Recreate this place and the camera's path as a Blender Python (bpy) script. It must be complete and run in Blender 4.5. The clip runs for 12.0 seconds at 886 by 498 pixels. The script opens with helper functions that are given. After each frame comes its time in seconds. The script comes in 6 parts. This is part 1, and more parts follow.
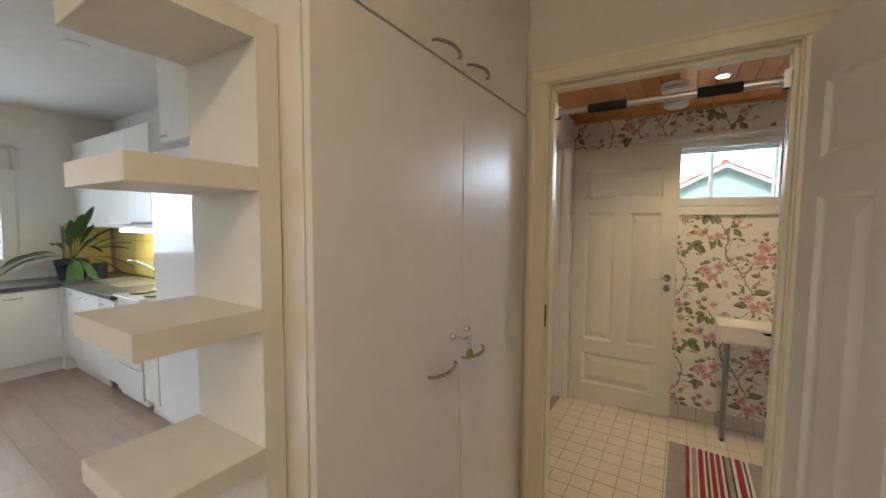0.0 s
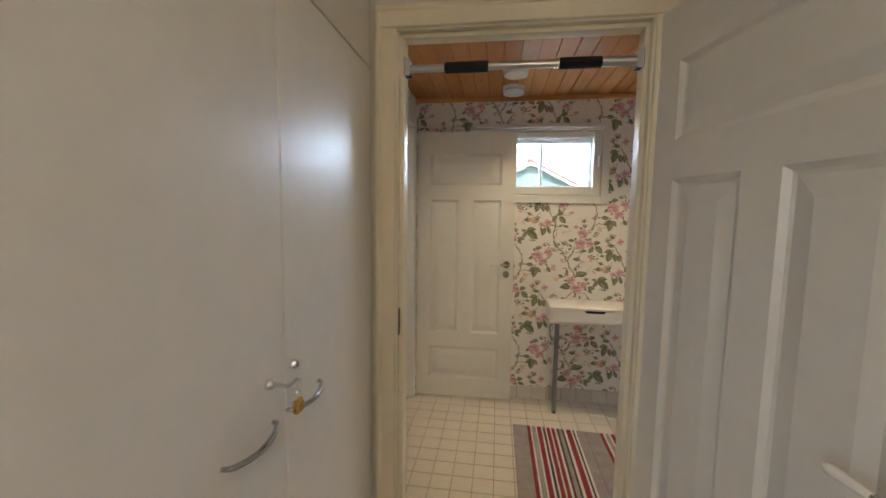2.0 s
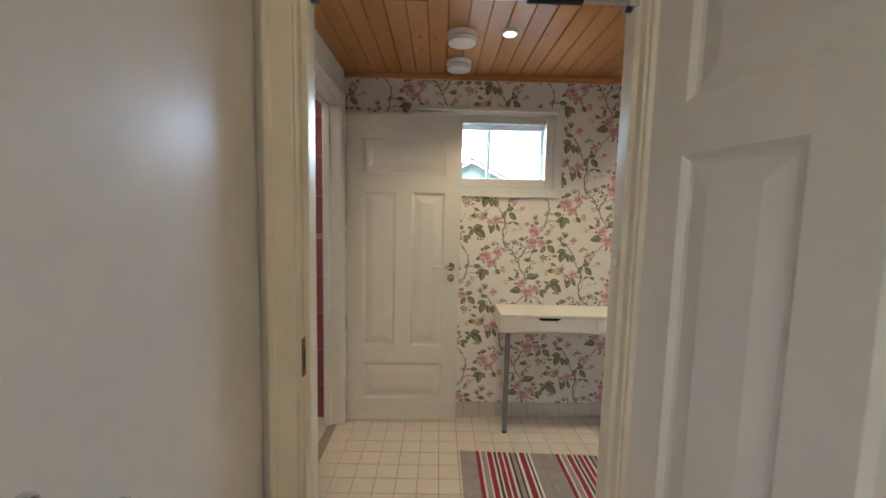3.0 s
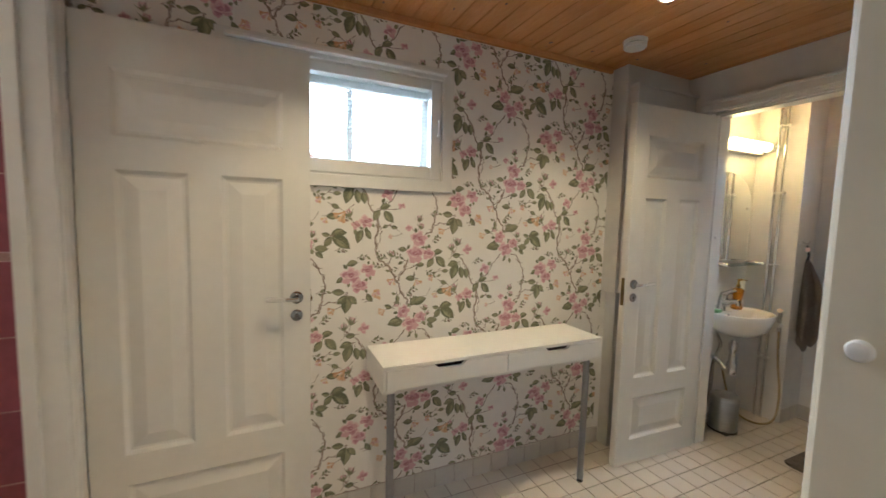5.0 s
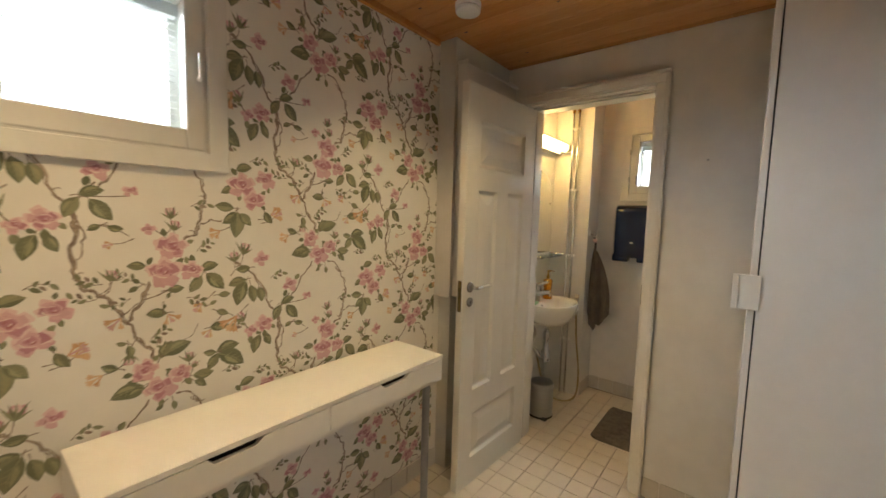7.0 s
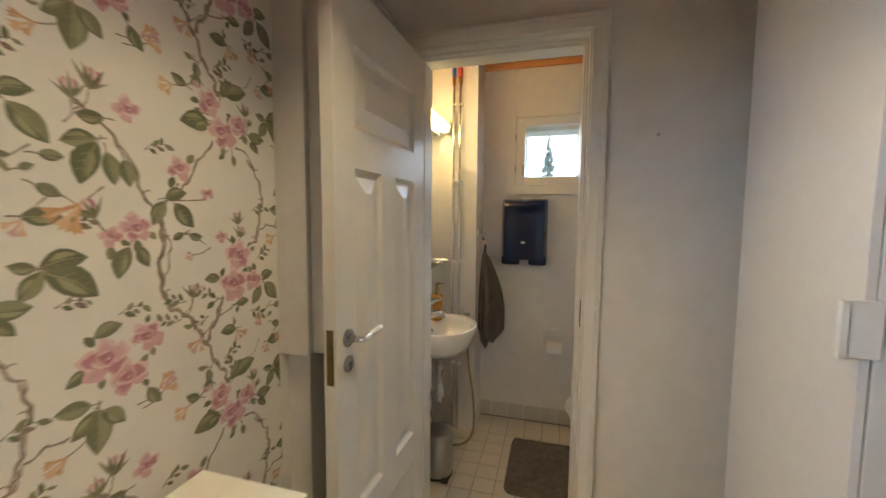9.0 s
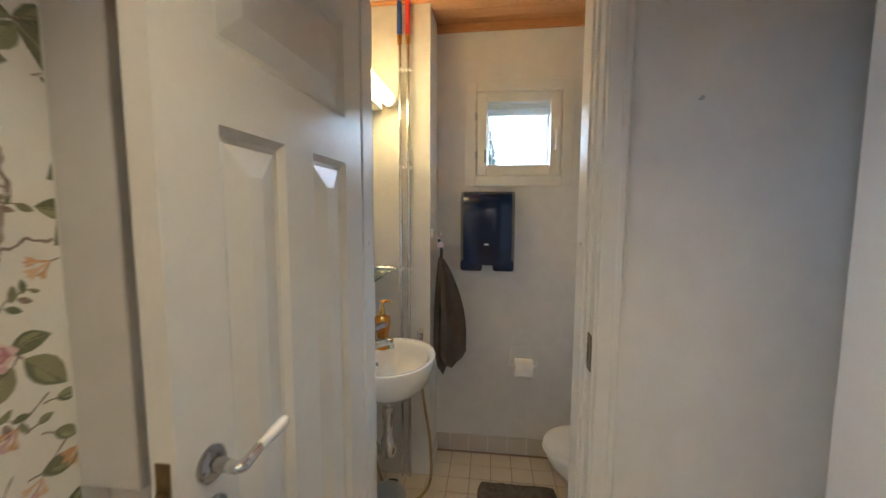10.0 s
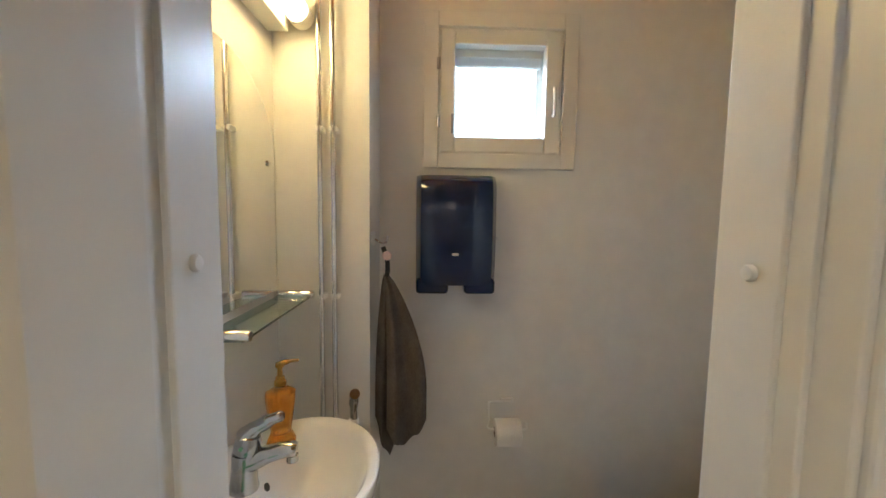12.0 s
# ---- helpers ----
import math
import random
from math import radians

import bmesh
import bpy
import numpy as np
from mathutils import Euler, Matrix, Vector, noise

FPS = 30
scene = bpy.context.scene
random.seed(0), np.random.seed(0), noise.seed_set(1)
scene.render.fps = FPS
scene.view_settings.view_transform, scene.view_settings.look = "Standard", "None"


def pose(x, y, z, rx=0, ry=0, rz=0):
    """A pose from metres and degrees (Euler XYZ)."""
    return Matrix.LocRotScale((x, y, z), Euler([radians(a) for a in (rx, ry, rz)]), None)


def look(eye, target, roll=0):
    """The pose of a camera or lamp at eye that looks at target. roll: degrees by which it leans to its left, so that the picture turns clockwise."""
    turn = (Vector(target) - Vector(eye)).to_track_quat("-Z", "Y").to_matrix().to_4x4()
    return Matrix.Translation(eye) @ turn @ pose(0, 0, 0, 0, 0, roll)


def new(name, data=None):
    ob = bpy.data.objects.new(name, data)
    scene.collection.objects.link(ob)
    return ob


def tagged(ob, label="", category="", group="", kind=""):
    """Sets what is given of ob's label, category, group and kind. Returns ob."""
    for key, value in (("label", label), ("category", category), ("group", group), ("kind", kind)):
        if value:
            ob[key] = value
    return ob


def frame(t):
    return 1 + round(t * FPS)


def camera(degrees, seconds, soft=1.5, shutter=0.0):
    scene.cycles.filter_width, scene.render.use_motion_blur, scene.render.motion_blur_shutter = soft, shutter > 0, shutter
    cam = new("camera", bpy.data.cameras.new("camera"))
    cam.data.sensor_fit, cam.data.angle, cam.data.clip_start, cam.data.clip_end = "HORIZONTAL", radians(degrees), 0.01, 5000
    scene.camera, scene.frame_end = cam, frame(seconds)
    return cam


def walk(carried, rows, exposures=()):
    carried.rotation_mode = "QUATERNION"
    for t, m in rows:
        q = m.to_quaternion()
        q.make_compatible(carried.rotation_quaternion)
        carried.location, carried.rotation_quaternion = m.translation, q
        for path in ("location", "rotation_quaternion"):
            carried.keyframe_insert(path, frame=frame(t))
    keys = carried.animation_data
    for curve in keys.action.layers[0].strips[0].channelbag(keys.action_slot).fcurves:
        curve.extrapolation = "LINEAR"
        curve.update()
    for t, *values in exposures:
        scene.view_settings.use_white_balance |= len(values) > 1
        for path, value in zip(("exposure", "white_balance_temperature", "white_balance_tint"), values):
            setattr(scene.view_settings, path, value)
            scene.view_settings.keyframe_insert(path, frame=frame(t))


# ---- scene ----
cam = camera(97.8, 12.0, shutter=0.35)
PATH = [
    (0, (0.037, 0.02, 1.469), (-1.02, 1.713, 1.331), 0.4),
    (0.5, (-0.036, 0.064, 1.478), (-0.928, 1.847, 1.313), 0.5),
    (1, (-0.105, 0.103, 1.477), (-0.802, 1.969, 1.288), 0.5),
    (1.5, (-0.136, 0.195, 1.457), (-0.619, 2.126, 1.262), 0.3),
    (2, (-0.135, 0.379, 1.45), (-0.41, 2.351, 1.264), 0.8),
    (2.5, (-0.12, 0.561, 1.449), (-0.243, 2.548, 1.256), 0.9),
    (2.7, (-0.127, 0.64, 1.44), (-0.194, 2.629, 1.249), 1.0),
    (4.3, (-0.221, 1.395, 1.401), (0.264, 3.328, 1.242), 1.6),
    (4.5, (-0.197, 1.459, 1.416), (0.365, 3.371, 1.245), 1.3),
    (5, (-0.166, 1.629, 1.415), (0.658, 3.444, 1.251), 1.5),
    (5.5, (-0.133, 1.757, 1.435), (0.926, 3.443, 1.252), 1.5),
    (6, (-0.099, 1.818, 1.418), (1.163, 3.359, 1.235), 1.5),
    (6.5, (-0.026, 1.915, 1.415), (1.401, 3.303, 1.226), 1.7),
    (7, (0.115, 2.06, 1.42), (1.675, 3.299, 1.248), 1.6),
    (7.2, (0.151, 2.117, 1.421), (1.766, 3.284, 1.245), 1.6),
    (9, (0.732, 2.584, 1.409), (2.651, 3.127, 1.25), 0.4),
    (9.5, (0.986, 2.647, 1.412), (2.941, 3.033, 1.243), 0.2),
    (10, (1.217, 2.742, 1.426), (3.192, 2.991, 1.236), 0.2),
    (10.5, (1.458, 2.775, 1.398), (3.442, 2.952, 1.22), 0.5),
    (11, (1.669, 2.809, 1.391), (3.659, 2.911, 1.222), 0.6),
    (11.5, (1.839, 2.827, 1.398), (3.831, 2.858, 1.233), 0.7),
    (12, (1.933, 2.855, 1.391), (3.925, 2.798, 1.219), 0.8),
]
walk(cam, [(t, look(eye, target, roll)) for t, eye, target, roll in PATH],
     exposures=[(0, -0.05, 6250, 10), (2.0, 0.0, 5850, 10), (4.5, 0.27, 5450, 10), (6.0, 0.07, 6200, 10), (7.0, 0.05, 6800, 10),
                (9.0, 0.10, 5950, 10), (10.0, 0.14, 5450, 10), (11.0, 0.20, 5450, 10), (12.0, 0.20, 5600, 10)])

# ---- world, sun, lamps ----
world = bpy.data.worlds.new("world")
scene.world = world
world.use_nodes = True
wn = world.node_tree.nodes
sky = wn.new("ShaderNodeTexSky")
sky.sky_type, sky.sun_disc = "NISHITA", False
sky.sun_elevation, sky.sun_rotation, sky.dust_density = radians(42), radians(180), 3.0
world.node_tree.links.new(sky.outputs[0], wn["Background"].inputs[0])
wn["Background"].inputs[1].default_value = 0.15


def lamp(name, kind, m, energy, color, **more):
    data = bpy.data.lights.new(name, kind)
    data.energy, data.color = energy, color
    if kind == "AREA":
        data.shape, data.size, data.size_y = "RECTANGLE", more["size"], more["size_y"]
    elif kind == "SPOT":
        data.spot_size, data.spot_blend, data.shadow_soft_size = more["cone"], 0.7, 0.03
    elif kind == "POINT":
        data.shadow_soft_size = more["soft"]
    elif kind == "SUN":
        data.angle = more["angle"]
    ob = new(name, data)
    ob.matrix_basis = m
    return ob


DAY = (0.74, 0.87, 1.0)
WARM = (1.0, 0.765, 0.425)
lamp("sun", "SUN", pose(0, 0, 20, 48, 0, 0), 5.0, (1, 0.95, 0.88), angle=radians(0.6))
# area lamps that stand in for sky light at the window openings
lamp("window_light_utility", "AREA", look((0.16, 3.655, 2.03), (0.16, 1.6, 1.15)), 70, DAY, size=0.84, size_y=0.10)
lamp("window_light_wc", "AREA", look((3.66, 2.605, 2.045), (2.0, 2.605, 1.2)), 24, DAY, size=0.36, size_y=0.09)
# fill lamp of an added, unseen south window; brightens kitchen and refrigerator
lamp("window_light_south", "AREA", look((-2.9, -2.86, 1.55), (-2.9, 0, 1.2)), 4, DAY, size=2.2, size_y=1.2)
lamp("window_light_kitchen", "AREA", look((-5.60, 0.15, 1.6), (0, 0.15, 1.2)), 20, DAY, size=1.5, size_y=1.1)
# lamps of the place; the hall and shower ones are added out of view
for x, y, watts in ((0.184, 2.768, 37), (1.29, 2.735, 38)):
    lamp("downlight_beam", "SPOT", pose(x, y, 2.295, 0, 0, 0), watts, WARM, cone=radians(118))
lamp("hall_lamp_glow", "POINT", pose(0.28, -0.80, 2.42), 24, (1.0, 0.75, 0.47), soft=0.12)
# added point light that brightens the shower tiles
lamp("shower_lamp_glow", "POINT", pose(-2.02, 2.62, 2.30), 8, (1.0, 0.85, 0.68), soft=0.1)
lamp("cooker_strip_glow", "AREA", look((-4.4, 1.62, 1.345), (-4.4, 1.66, 0)), 6, (1.0, 0.9, 0.55), size=0.8, size_y=0.06)


# ---- materials ----
def mat(name, color, rough=0.5, metal=0.0, vary=0.06, scale=6.0, bump=0.0, bscale=120.0, stretch=(1, 1, 1), random_piece=0.0,
        spec=0.5, trans=0.0, ior=1.45, emit=0.0, island=False, coat=0.0, color2=None):
    m = bpy.data.materials.new(name)
    m.use_nodes = True
    nt = m.node_tree
    n, l = nt.nodes, nt.links
    b = n["Principled BSDF"]
    b.inputs["Base Color"].default_value = (*color, 1)
    b.inputs["Roughness"].default_value = rough
    b.inputs["Metallic"].default_value = metal
    b.inputs["Specular IOR Level"].default_value = spec
    b.inputs["Transmission Weight"].default_value = trans
    b.inputs["IOR"].default_value = ior
    b.inputs["Coat Weight"].default_value = coat
    if emit:
        b.inputs["Emission Color"].default_value = (*color, 1)
        b.inputs["Emission Strength"].default_value = emit
    co = n.new("ShaderNodeTexCoord")
    mp = n.new("ShaderNodeMapping")
    mp.inputs["Scale"].default_value = stretch
    l.new(co.outputs["Object"], mp.inputs[0])
    if vary or color2:
        big, fine, mix = n.new("ShaderNodeTexNoise"), n.new("ShaderNodeTexNoise"), n.new("ShaderNodeMix")
        big.inputs["Scale"].default_value, fine.inputs["Scale"].default_value = scale * 0.35, scale * 4
        big.inputs["Detail"].default_value, fine.inputs["Detail"].default_value = 4, 6
        l.new(mp.outputs[0], big.inputs["Vector"]), l.new(mp.outputs[0], fine.inputs["Vector"])
        add = n.new("ShaderNodeMath")
        add.operation = "MULTIPLY_ADD"
        add.inputs[1].default_value = 0.5
        half = n.new("ShaderNodeMath")
        half.operation = "MULTIPLY"
        half.inputs[1].default_value = 0.5
        l.new(fine.outputs[0], half.inputs[0])
        l.new(big.outputs[0], add.inputs[0]), l.new(half.outputs[0], add.inputs[2])
        ramp = n.new("ShaderNodeMapRange")
        ramp.inputs[1].default_value, ramp.inputs[2].default_value = 0.36, 0.64
        l.new(add.outputs[0], ramp.inputs[0])
        factor = ramp.outputs[0]
        if random_piece:
            if island:
                info, pick = n.new("ShaderNodeNewGeometry"), "Random Per Island"
            else:
                info, pick = n.new("ShaderNodeObjectInfo"), "Random"
            blend = n.new("ShaderNodeMix")
            blend.inputs[0].default_value = random_piece
            l.new(factor, blend.inputs[2]), l.new(info.outputs[pick], blend.inputs[3])
            factor = blend.outputs[0]
        mix.data_type = "RGBA"
        dark = color2 or [c * (1 - vary * 2) for c in color]
        mix.inputs[6].default_value = (*dark, 1)
        mix.inputs[7].default_value = (*[min(1, c * (1 + vary * 0.6)) for c in color], 1)
        l.new(factor, mix.inputs[0]), l.new(mix.outputs[2], b.inputs["Base Color"])
        rr = n.new("ShaderNodeMapRange")
        rr.inputs[3].default_value, rr.inputs[4].default_value = rough * 1.04, rough * 0.97
        l.new(big.outputs[0], rr.inputs[0]), l.new(rr.outputs[0], b.inputs["Roughness"])
    if bump:
        t, bp = n.new("ShaderNodeTexNoise"), n.new("ShaderNodeBump")
        t.inputs["Scale"].default_value, t.inputs["Detail"].default_value = bscale, 4
        bp.inputs["Strength"].default_value, bp.inputs["Distance"].default_value = bump, 0.002
        l.new(mp.outputs[0], t.inputs["Vector"]), l.new(t.outputs[0], bp.inputs["Height"]), l.new(bp.outputs[0], b.inputs["Normal"])
    return m


WALL = mat("wall_paint", (0.77, 0.75, 0.71), 0.7, vary=0.035, scale=3, bump=0.25, bscale=180)
HALL = mat("hall_paint", (0.70, 0.665, 0.60), 0.7, vary=0.03, scale=3, bump=0.2, bscale=180)
CEIL = mat("ceiling_paint", (0.78, 0.77, 0.74), 0.8, vary=0.03, scale=3, bump=0.2, bscale=150)
DOOR = mat("door_enamel", (0.73, 0.705, 0.64), 0.30, vary=0.02, scale=5, bump=0.10, bscale=60)
TRIM = mat("trim_enamel", (0.76, 0.745, 0.70), 0.33, vary=0.025, scale=5, bump=0.12, bscale=70)
CREAM = mat("cream_frame", (0.76, 0.70, 0.55), 0.35, vary=0.03, scale=5, bump=0.1, bscale=70)
CLOSET = mat("closet_paint", (0.72, 0.69, 0.635), 0.36, vary=0.025, scale=4, bump=0.12, bscale=40)
SHELFP = mat("shelf_paint", (0.72, 0.695, 0.62), 0.42, vary=0.03, scale=4, bump=0.1, bscale=60)
WOODC = mat("pine_ceiling", (0.62, 0.32, 0.13), 0.26, vary=0.10, scale=7, stretch=(6, 0.6, 6), bump=0.15, bscale=40,
            random_piece=0.55, island=True, color2=(0.44, 0.19, 0.06))
KNOT_GAP = mat("pine_knot_and_gap_shade", (0.10, 0.035, 0.012), 0.4, vary=0.2, scale=40)
TILE = mat("floor_tile_glaze", (0.63, 0.555, 0.455), 0.30, vary=0.03, scale=9, random_piece=0.5, bump=0.06, bscale=30)
TILEJ = mat("floor_tile_glaze_far", (0.63, 0.555, 0.455), 0.30, vary=0.03, scale=9, random_piece=0.5, island=True, bump=0.06, bscale=30)
SKIRT = mat("skirting_tile_glaze", (0.60, 0.56, 0.50), 0.28, vary=0.04, scale=8, random_piece=0.5, bump=0.06, bscale=30)
GROUT = mat("grout", (0.36, 0.27, 0.21), 0.85, vary=0.1, scale=14, bump=0.3, bscale=220)
PAPER = mat("wallpaper_ground", (0.82, 0.79, 0.735), 0.62, vary=0.02, scale=5, bump=0.2, bscale=260)
PINK = mat("print_rose", (0.52, 0.255, 0.305), 0.62, vary=0.12, scale=60, random_piece=0.6, island=True, color2=(0.46, 0.21, 0.255))
DEEP = mat("print_deep_rose", (0.385, 0.155, 0.195), 0.62, vary=0.12, scale=60, random_piece=0.5, island=True, color2=(0.40, 0.15, 0.15))
BLUSH = mat("print_blush", (0.675, 0.435, 0.465), 0.62, vary=0.10, scale=60, random_piece=0.6, island=True, color2=(0.61, 0.36, 0.395))
PALE = mat("print_pale_rose", (0.755, 0.60, 0.60), 0.62, vary=0.08, scale=60, random_piece=0.5, island=True, color2=(0.72, 0.51, 0.50))
WHITEP = mat("print_white_rose", (0.80, 0.70, 0.64), 0.62, vary=0.05, scale=60)
LEAF = mat("print_leaf", (0.20, 0.205, 0.125), 0.62, vary=0.2, scale=90, random_piece=0.6, island=True, color2=(0.125, 0.135, 0.082))
LEAFL = mat("print_leaf_light", (0.29, 0.29, 0.18), 0.62, vary=0.2, scale=90, random_piece=0.6, island=True, color2=(0.20, 0.205, 0.125))
LEAFP = mat("print_leaf_pale", (0.34, 0.335, 0.21), 0.62, vary=0.2, scale=90, random_piece=0.6, island=True, color2=(0.28, 0.27, 0.16))
STEM = mat("print_stem", (0.32, 0.25, 0.20), 0.62, vary=0.2, scale=60, color2=(0.17, 0.125, 0.10))
STEML = mat("print_stem_light", (0.48, 0.39, 0.30), 0.62, vary=0.2, scale=60, color2=(0.34, 0.27, 0.20))
OCHRE = mat("print_ochre", (0.64, 0.40, 0.21), 0.62, vary=0.15, scale=60, random_piece=0.6, island=True, color2=(0.56, 0.30, 0.18))
APRICOT = mat("print_apricot", (0.73, 0.54, 0.36), 0.62, vary=0.1, scale=60, random_piece=0.6, island=True, color2=(0.66, 0.44, 0.27))
CHROME = mat("chrome", (0.72, 0.73, 0.74), 0.12, 1.0, vary=0.03, scale=20)
# chrome with the dark surroundings it would mirror put into its colour
CHROME_DIMMED = mat("chrome_with_dark_reflection", (0.42, 0.42, 0.42), 0.14, 1.0, vary=0.05, scale=20)
STEEL = mat("brushed_steel", (0.52, 0.52, 0.52), 0.30, 1.0, vary=0.06, scale=20, stretch=(1, 1, 12))
# grey metal; also the painted shade of gaps and sink bowls
GREYM = mat("grey_painted_metal_and_shade", (0.30, 0.30, 0.305), 0.38, 0.6, vary=0.05, scale=12)
BRASS = mat("brass", (0.72, 0.46, 0.14), 0.22, 1.0, vary=0.06, scale=30)
BRONZE = mat("aged_brass_plate", (0.20, 0.145, 0.07), 0.35, 1.0, vary=0.15, scale=40)
GOLD = mat("gold_pump_plastic", (0.62, 0.36, 0.07), 0.2, 0.7, vary=0.05, scale=30)
PORC = mat("porcelain", (0.84, 0.82, 0.77), 0.08, vary=0.015, scale=6, coat=0.4)
PLAST = mat("white_plastic", (0.80, 0.79, 0.76), 0.38, vary=0.02, scale=10)
FOAM = mat("black_foam_grip", (0.018, 0.018, 0.02), 0.9, vary=0.2, scale=60, bump=0.6, bscale=300)
NAVY = mat("navy_gloss_plastic", (0.003, 0.012, 0.055), 0.10, vary=0.1, scale=6, coat=0.3)
# black plastic; also the painted shade of holes and hollow insides
BLACK = mat("black_plastic_and_hollow_shade", (0.012, 0.012, 0.012), 0.4, vary=0.1, scale=10)
MIRROR = mat("mirror_silver", (0.90, 0.91, 0.90), 0.01, 1.0, vary=0.0)
GLASS = mat("glass", (0.96, 0.985, 0.98), 0.0, vary=0.0, trans=1.0, ior=1.45)
GLASSG = mat("green_edge_glass", (0.72, 0.90, 0.84), 0.02, vary=0.0, trans=1.0, ior=1.5)
AMBER = mat("amber_soap", (0.92, 0.40, 0.04), 0.05, vary=0.0, trans=0.75, ior=1.36)
TOWEL = mat("grey_brown_terry", (0.165, 0.135, 0.115), 0.95, vary=0.15, scale=30, bump=1.0, bscale=500)
MAT = mat("taupe_pile", (0.155, 0.13, 0.105), 0.98, vary=0.25, scale=9, bump=1.0, bscale=260)
PAPERW = mat("tissue", (0.84, 0.83, 0.80), 0.9, vary=0.03, scale=30, bump=0.3, bscale=300)
RUGG = mat("rug_grey", (0.33, 0.29, 0.27), 0.95, vary=0.10, scale=50, bump=0.8, bscale=500)
RUGR = mat("rug_red", (0.27, 0.025, 0.035), 0.95, vary=0.12, scale=50, bump=0.8, bscale=500)
RUGW = mat("rug_white", (0.74, 0.70, 0.65), 0.95, vary=0.08, scale=50, bump=0.8, bscale=500)
RUGD = mat("rug_dark", (0.075, 0.045, 0.05), 0.95, vary=0.12, scale=50, bump=0.8, bscale=500)
TABLE = mat("white_foil", (0.80, 0.77, 0.70), 0.36, vary=0.015, scale=6, bump=0.05, bscale=60)
WARD = mat("wardrobe_white_foil", (0.76, 0.75, 0.73), 0.34, vary=0.02, scale=5, bump=0.06, bscale=60)
PTILE = mat("pink_wall_tile", (0.34, 0.105, 0.135), 0.12, vary=0.16, scale=5, random_piece=0.4, bump=0.05, bscale=14)
PGROUT = mat("pink_grout", (0.62, 0.42, 0.40), 0.8, vary=0.08, scale=20)
BORD = mat("border_tile", (0.50, 0.30, 0.27), 0.2, vary=0.2, scale=40, random_piece=0.5)
LAMIN = mat("laminate", (0.52, 0.405, 0.32), 0.38, vary=0.10, scale=9, stretch=(0.5, 7, 7), random_piece=0.5, bump=0.1, bscale=60,
            color2=(0.37, 0.28, 0.215))
LAMINJ = mat("laminate_far", (0.52, 0.405, 0.32), 0.38, vary=0.10, scale=9, stretch=(0.5, 7, 7), random_piece=0.5, island=True, bump=0.1,
             bscale=60, color2=(0.37, 0.28, 0.215))
KITCH = mat("kitchen_front", (0.78, 0.78, 0.75), 0.30, vary=0.02, scale=5)
COUNT = mat("grey_worktop", (0.10, 0.10, 0.105), 0.28, vary=0.2, scale=60, bump=0.05, bscale=300)
YTILE = mat("yellow_tile", (0.66, 0.56, 0.20), 0.16, vary=0.06, scale=6, random_piece=0.5)
FRIDGE = mat("glossy_white_enamel", (0.80, 0.81, 0.82), 0.12, vary=0.015, scale=4, coat=0.3)
PLANT = mat("plant_leaf", (0.055, 0.12, 0.04), 0.4, vary=0.25, scale=12, random_piece=0.5, island=True, color2=(0.03, 0.07, 0.025))
POT = mat("dark_blue_pot", (0.018, 0.024, 0.035), 0.35, vary=0.1, scale=10)
SOIL = mat("soil", (0.03, 0.02, 0.014), 0.95, vary=0.3, scale=60, bump=1, bscale=120)
CLOTH = mat("curtain_cloth", (0.70, 0.67, 0.62), 0.9, vary=0.05, scale=30, bump=0.4, bscale=400)
GLOW = mat("lit_diffuser", (1.0, 0.82, 0.52), 0.4, vary=0.0, emit=9.0)
TUBE = mat("lit_tube", (1.0, 0.70, 0.27), 0.4, vary=0.0, emit=27.0)
GLOWS = mat("lit_spot", (1.0, 0.80, 0.55), 0.4, vary=0.0, emit=25.0)
RED = mat("red_tape", (0.70, 0.05, 0.04), 0.5, vary=0.05, scale=20)
BLUE = mat("blue_tape", (0.03, 0.10, 0.50), 0.5, vary=0.05, scale=20)
HOSE = mat("bronze_hose", (0.42, 0.33, 0.18), 0.35, 0.7, vary=0.1, scale=30)
GREENS = mat("green_soap", (0.20, 0.45, 0.22), 0.35, vary=0.1, scale=20)
SIDING = mat("green_siding", (0.33, 0.44, 0.42), 0.8, vary=0.1, scale=3)
ROOFR = mat("red_roof", (0.36, 0.10, 0.06), 0.8, vary=0.12, scale=3)
FASCIA = mat("white_fascia", (0.75, 0.75, 0.73), 0.6, vary=0.03, scale=3)
LAWN = mat("lawn", (0.09, 0.11, 0.045), 0.95, vary=0.25, scale=2, bump=0.5, bscale=20)
# needle colour paled to imitate glare from the bright sky behind
CONIF = mat("glare_paled_needles", (0.30, 0.34, 0.32), 0.9, vary=0.25, scale=8, random_piece=0.5, island=True)
BARK = mat("bark", (0.12, 0.085, 0.06), 0.95, vary=0.2, scale=12, bump=0.8, bscale=30)
SKYB = mat("pale_overcast_sky", (0.90, 0.95, 1.0), 1.0, vary=0.0, emit=3.2)
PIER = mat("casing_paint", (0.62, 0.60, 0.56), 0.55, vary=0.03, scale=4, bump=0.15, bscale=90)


# ---- helpers for building ----
def part(name, bm, material, parent=None, label="", smooth=False):
    me = bpy.data.meshes.new(name)
    bmesh.ops.recalc_face_normals(bm, faces=bm.faces[:])
    bm.to_mesh(me)
    bm.free()
    me.materials.append(material)
    if smooth:
        me.polygons.foreach_set("use_smooth", [True] * len(me.polygons))
        me.set_sharp_from_angle(angle=radians(40))
    ob = new(name, me)
    if parent is not None:
        ob.parent = parent
        if parent.parent is None and "in_place" in parent:
            ob.matrix_parent_inverse = parent.matrix_basis.inverted()
    if label:
        ob["label"] = label
    return ob


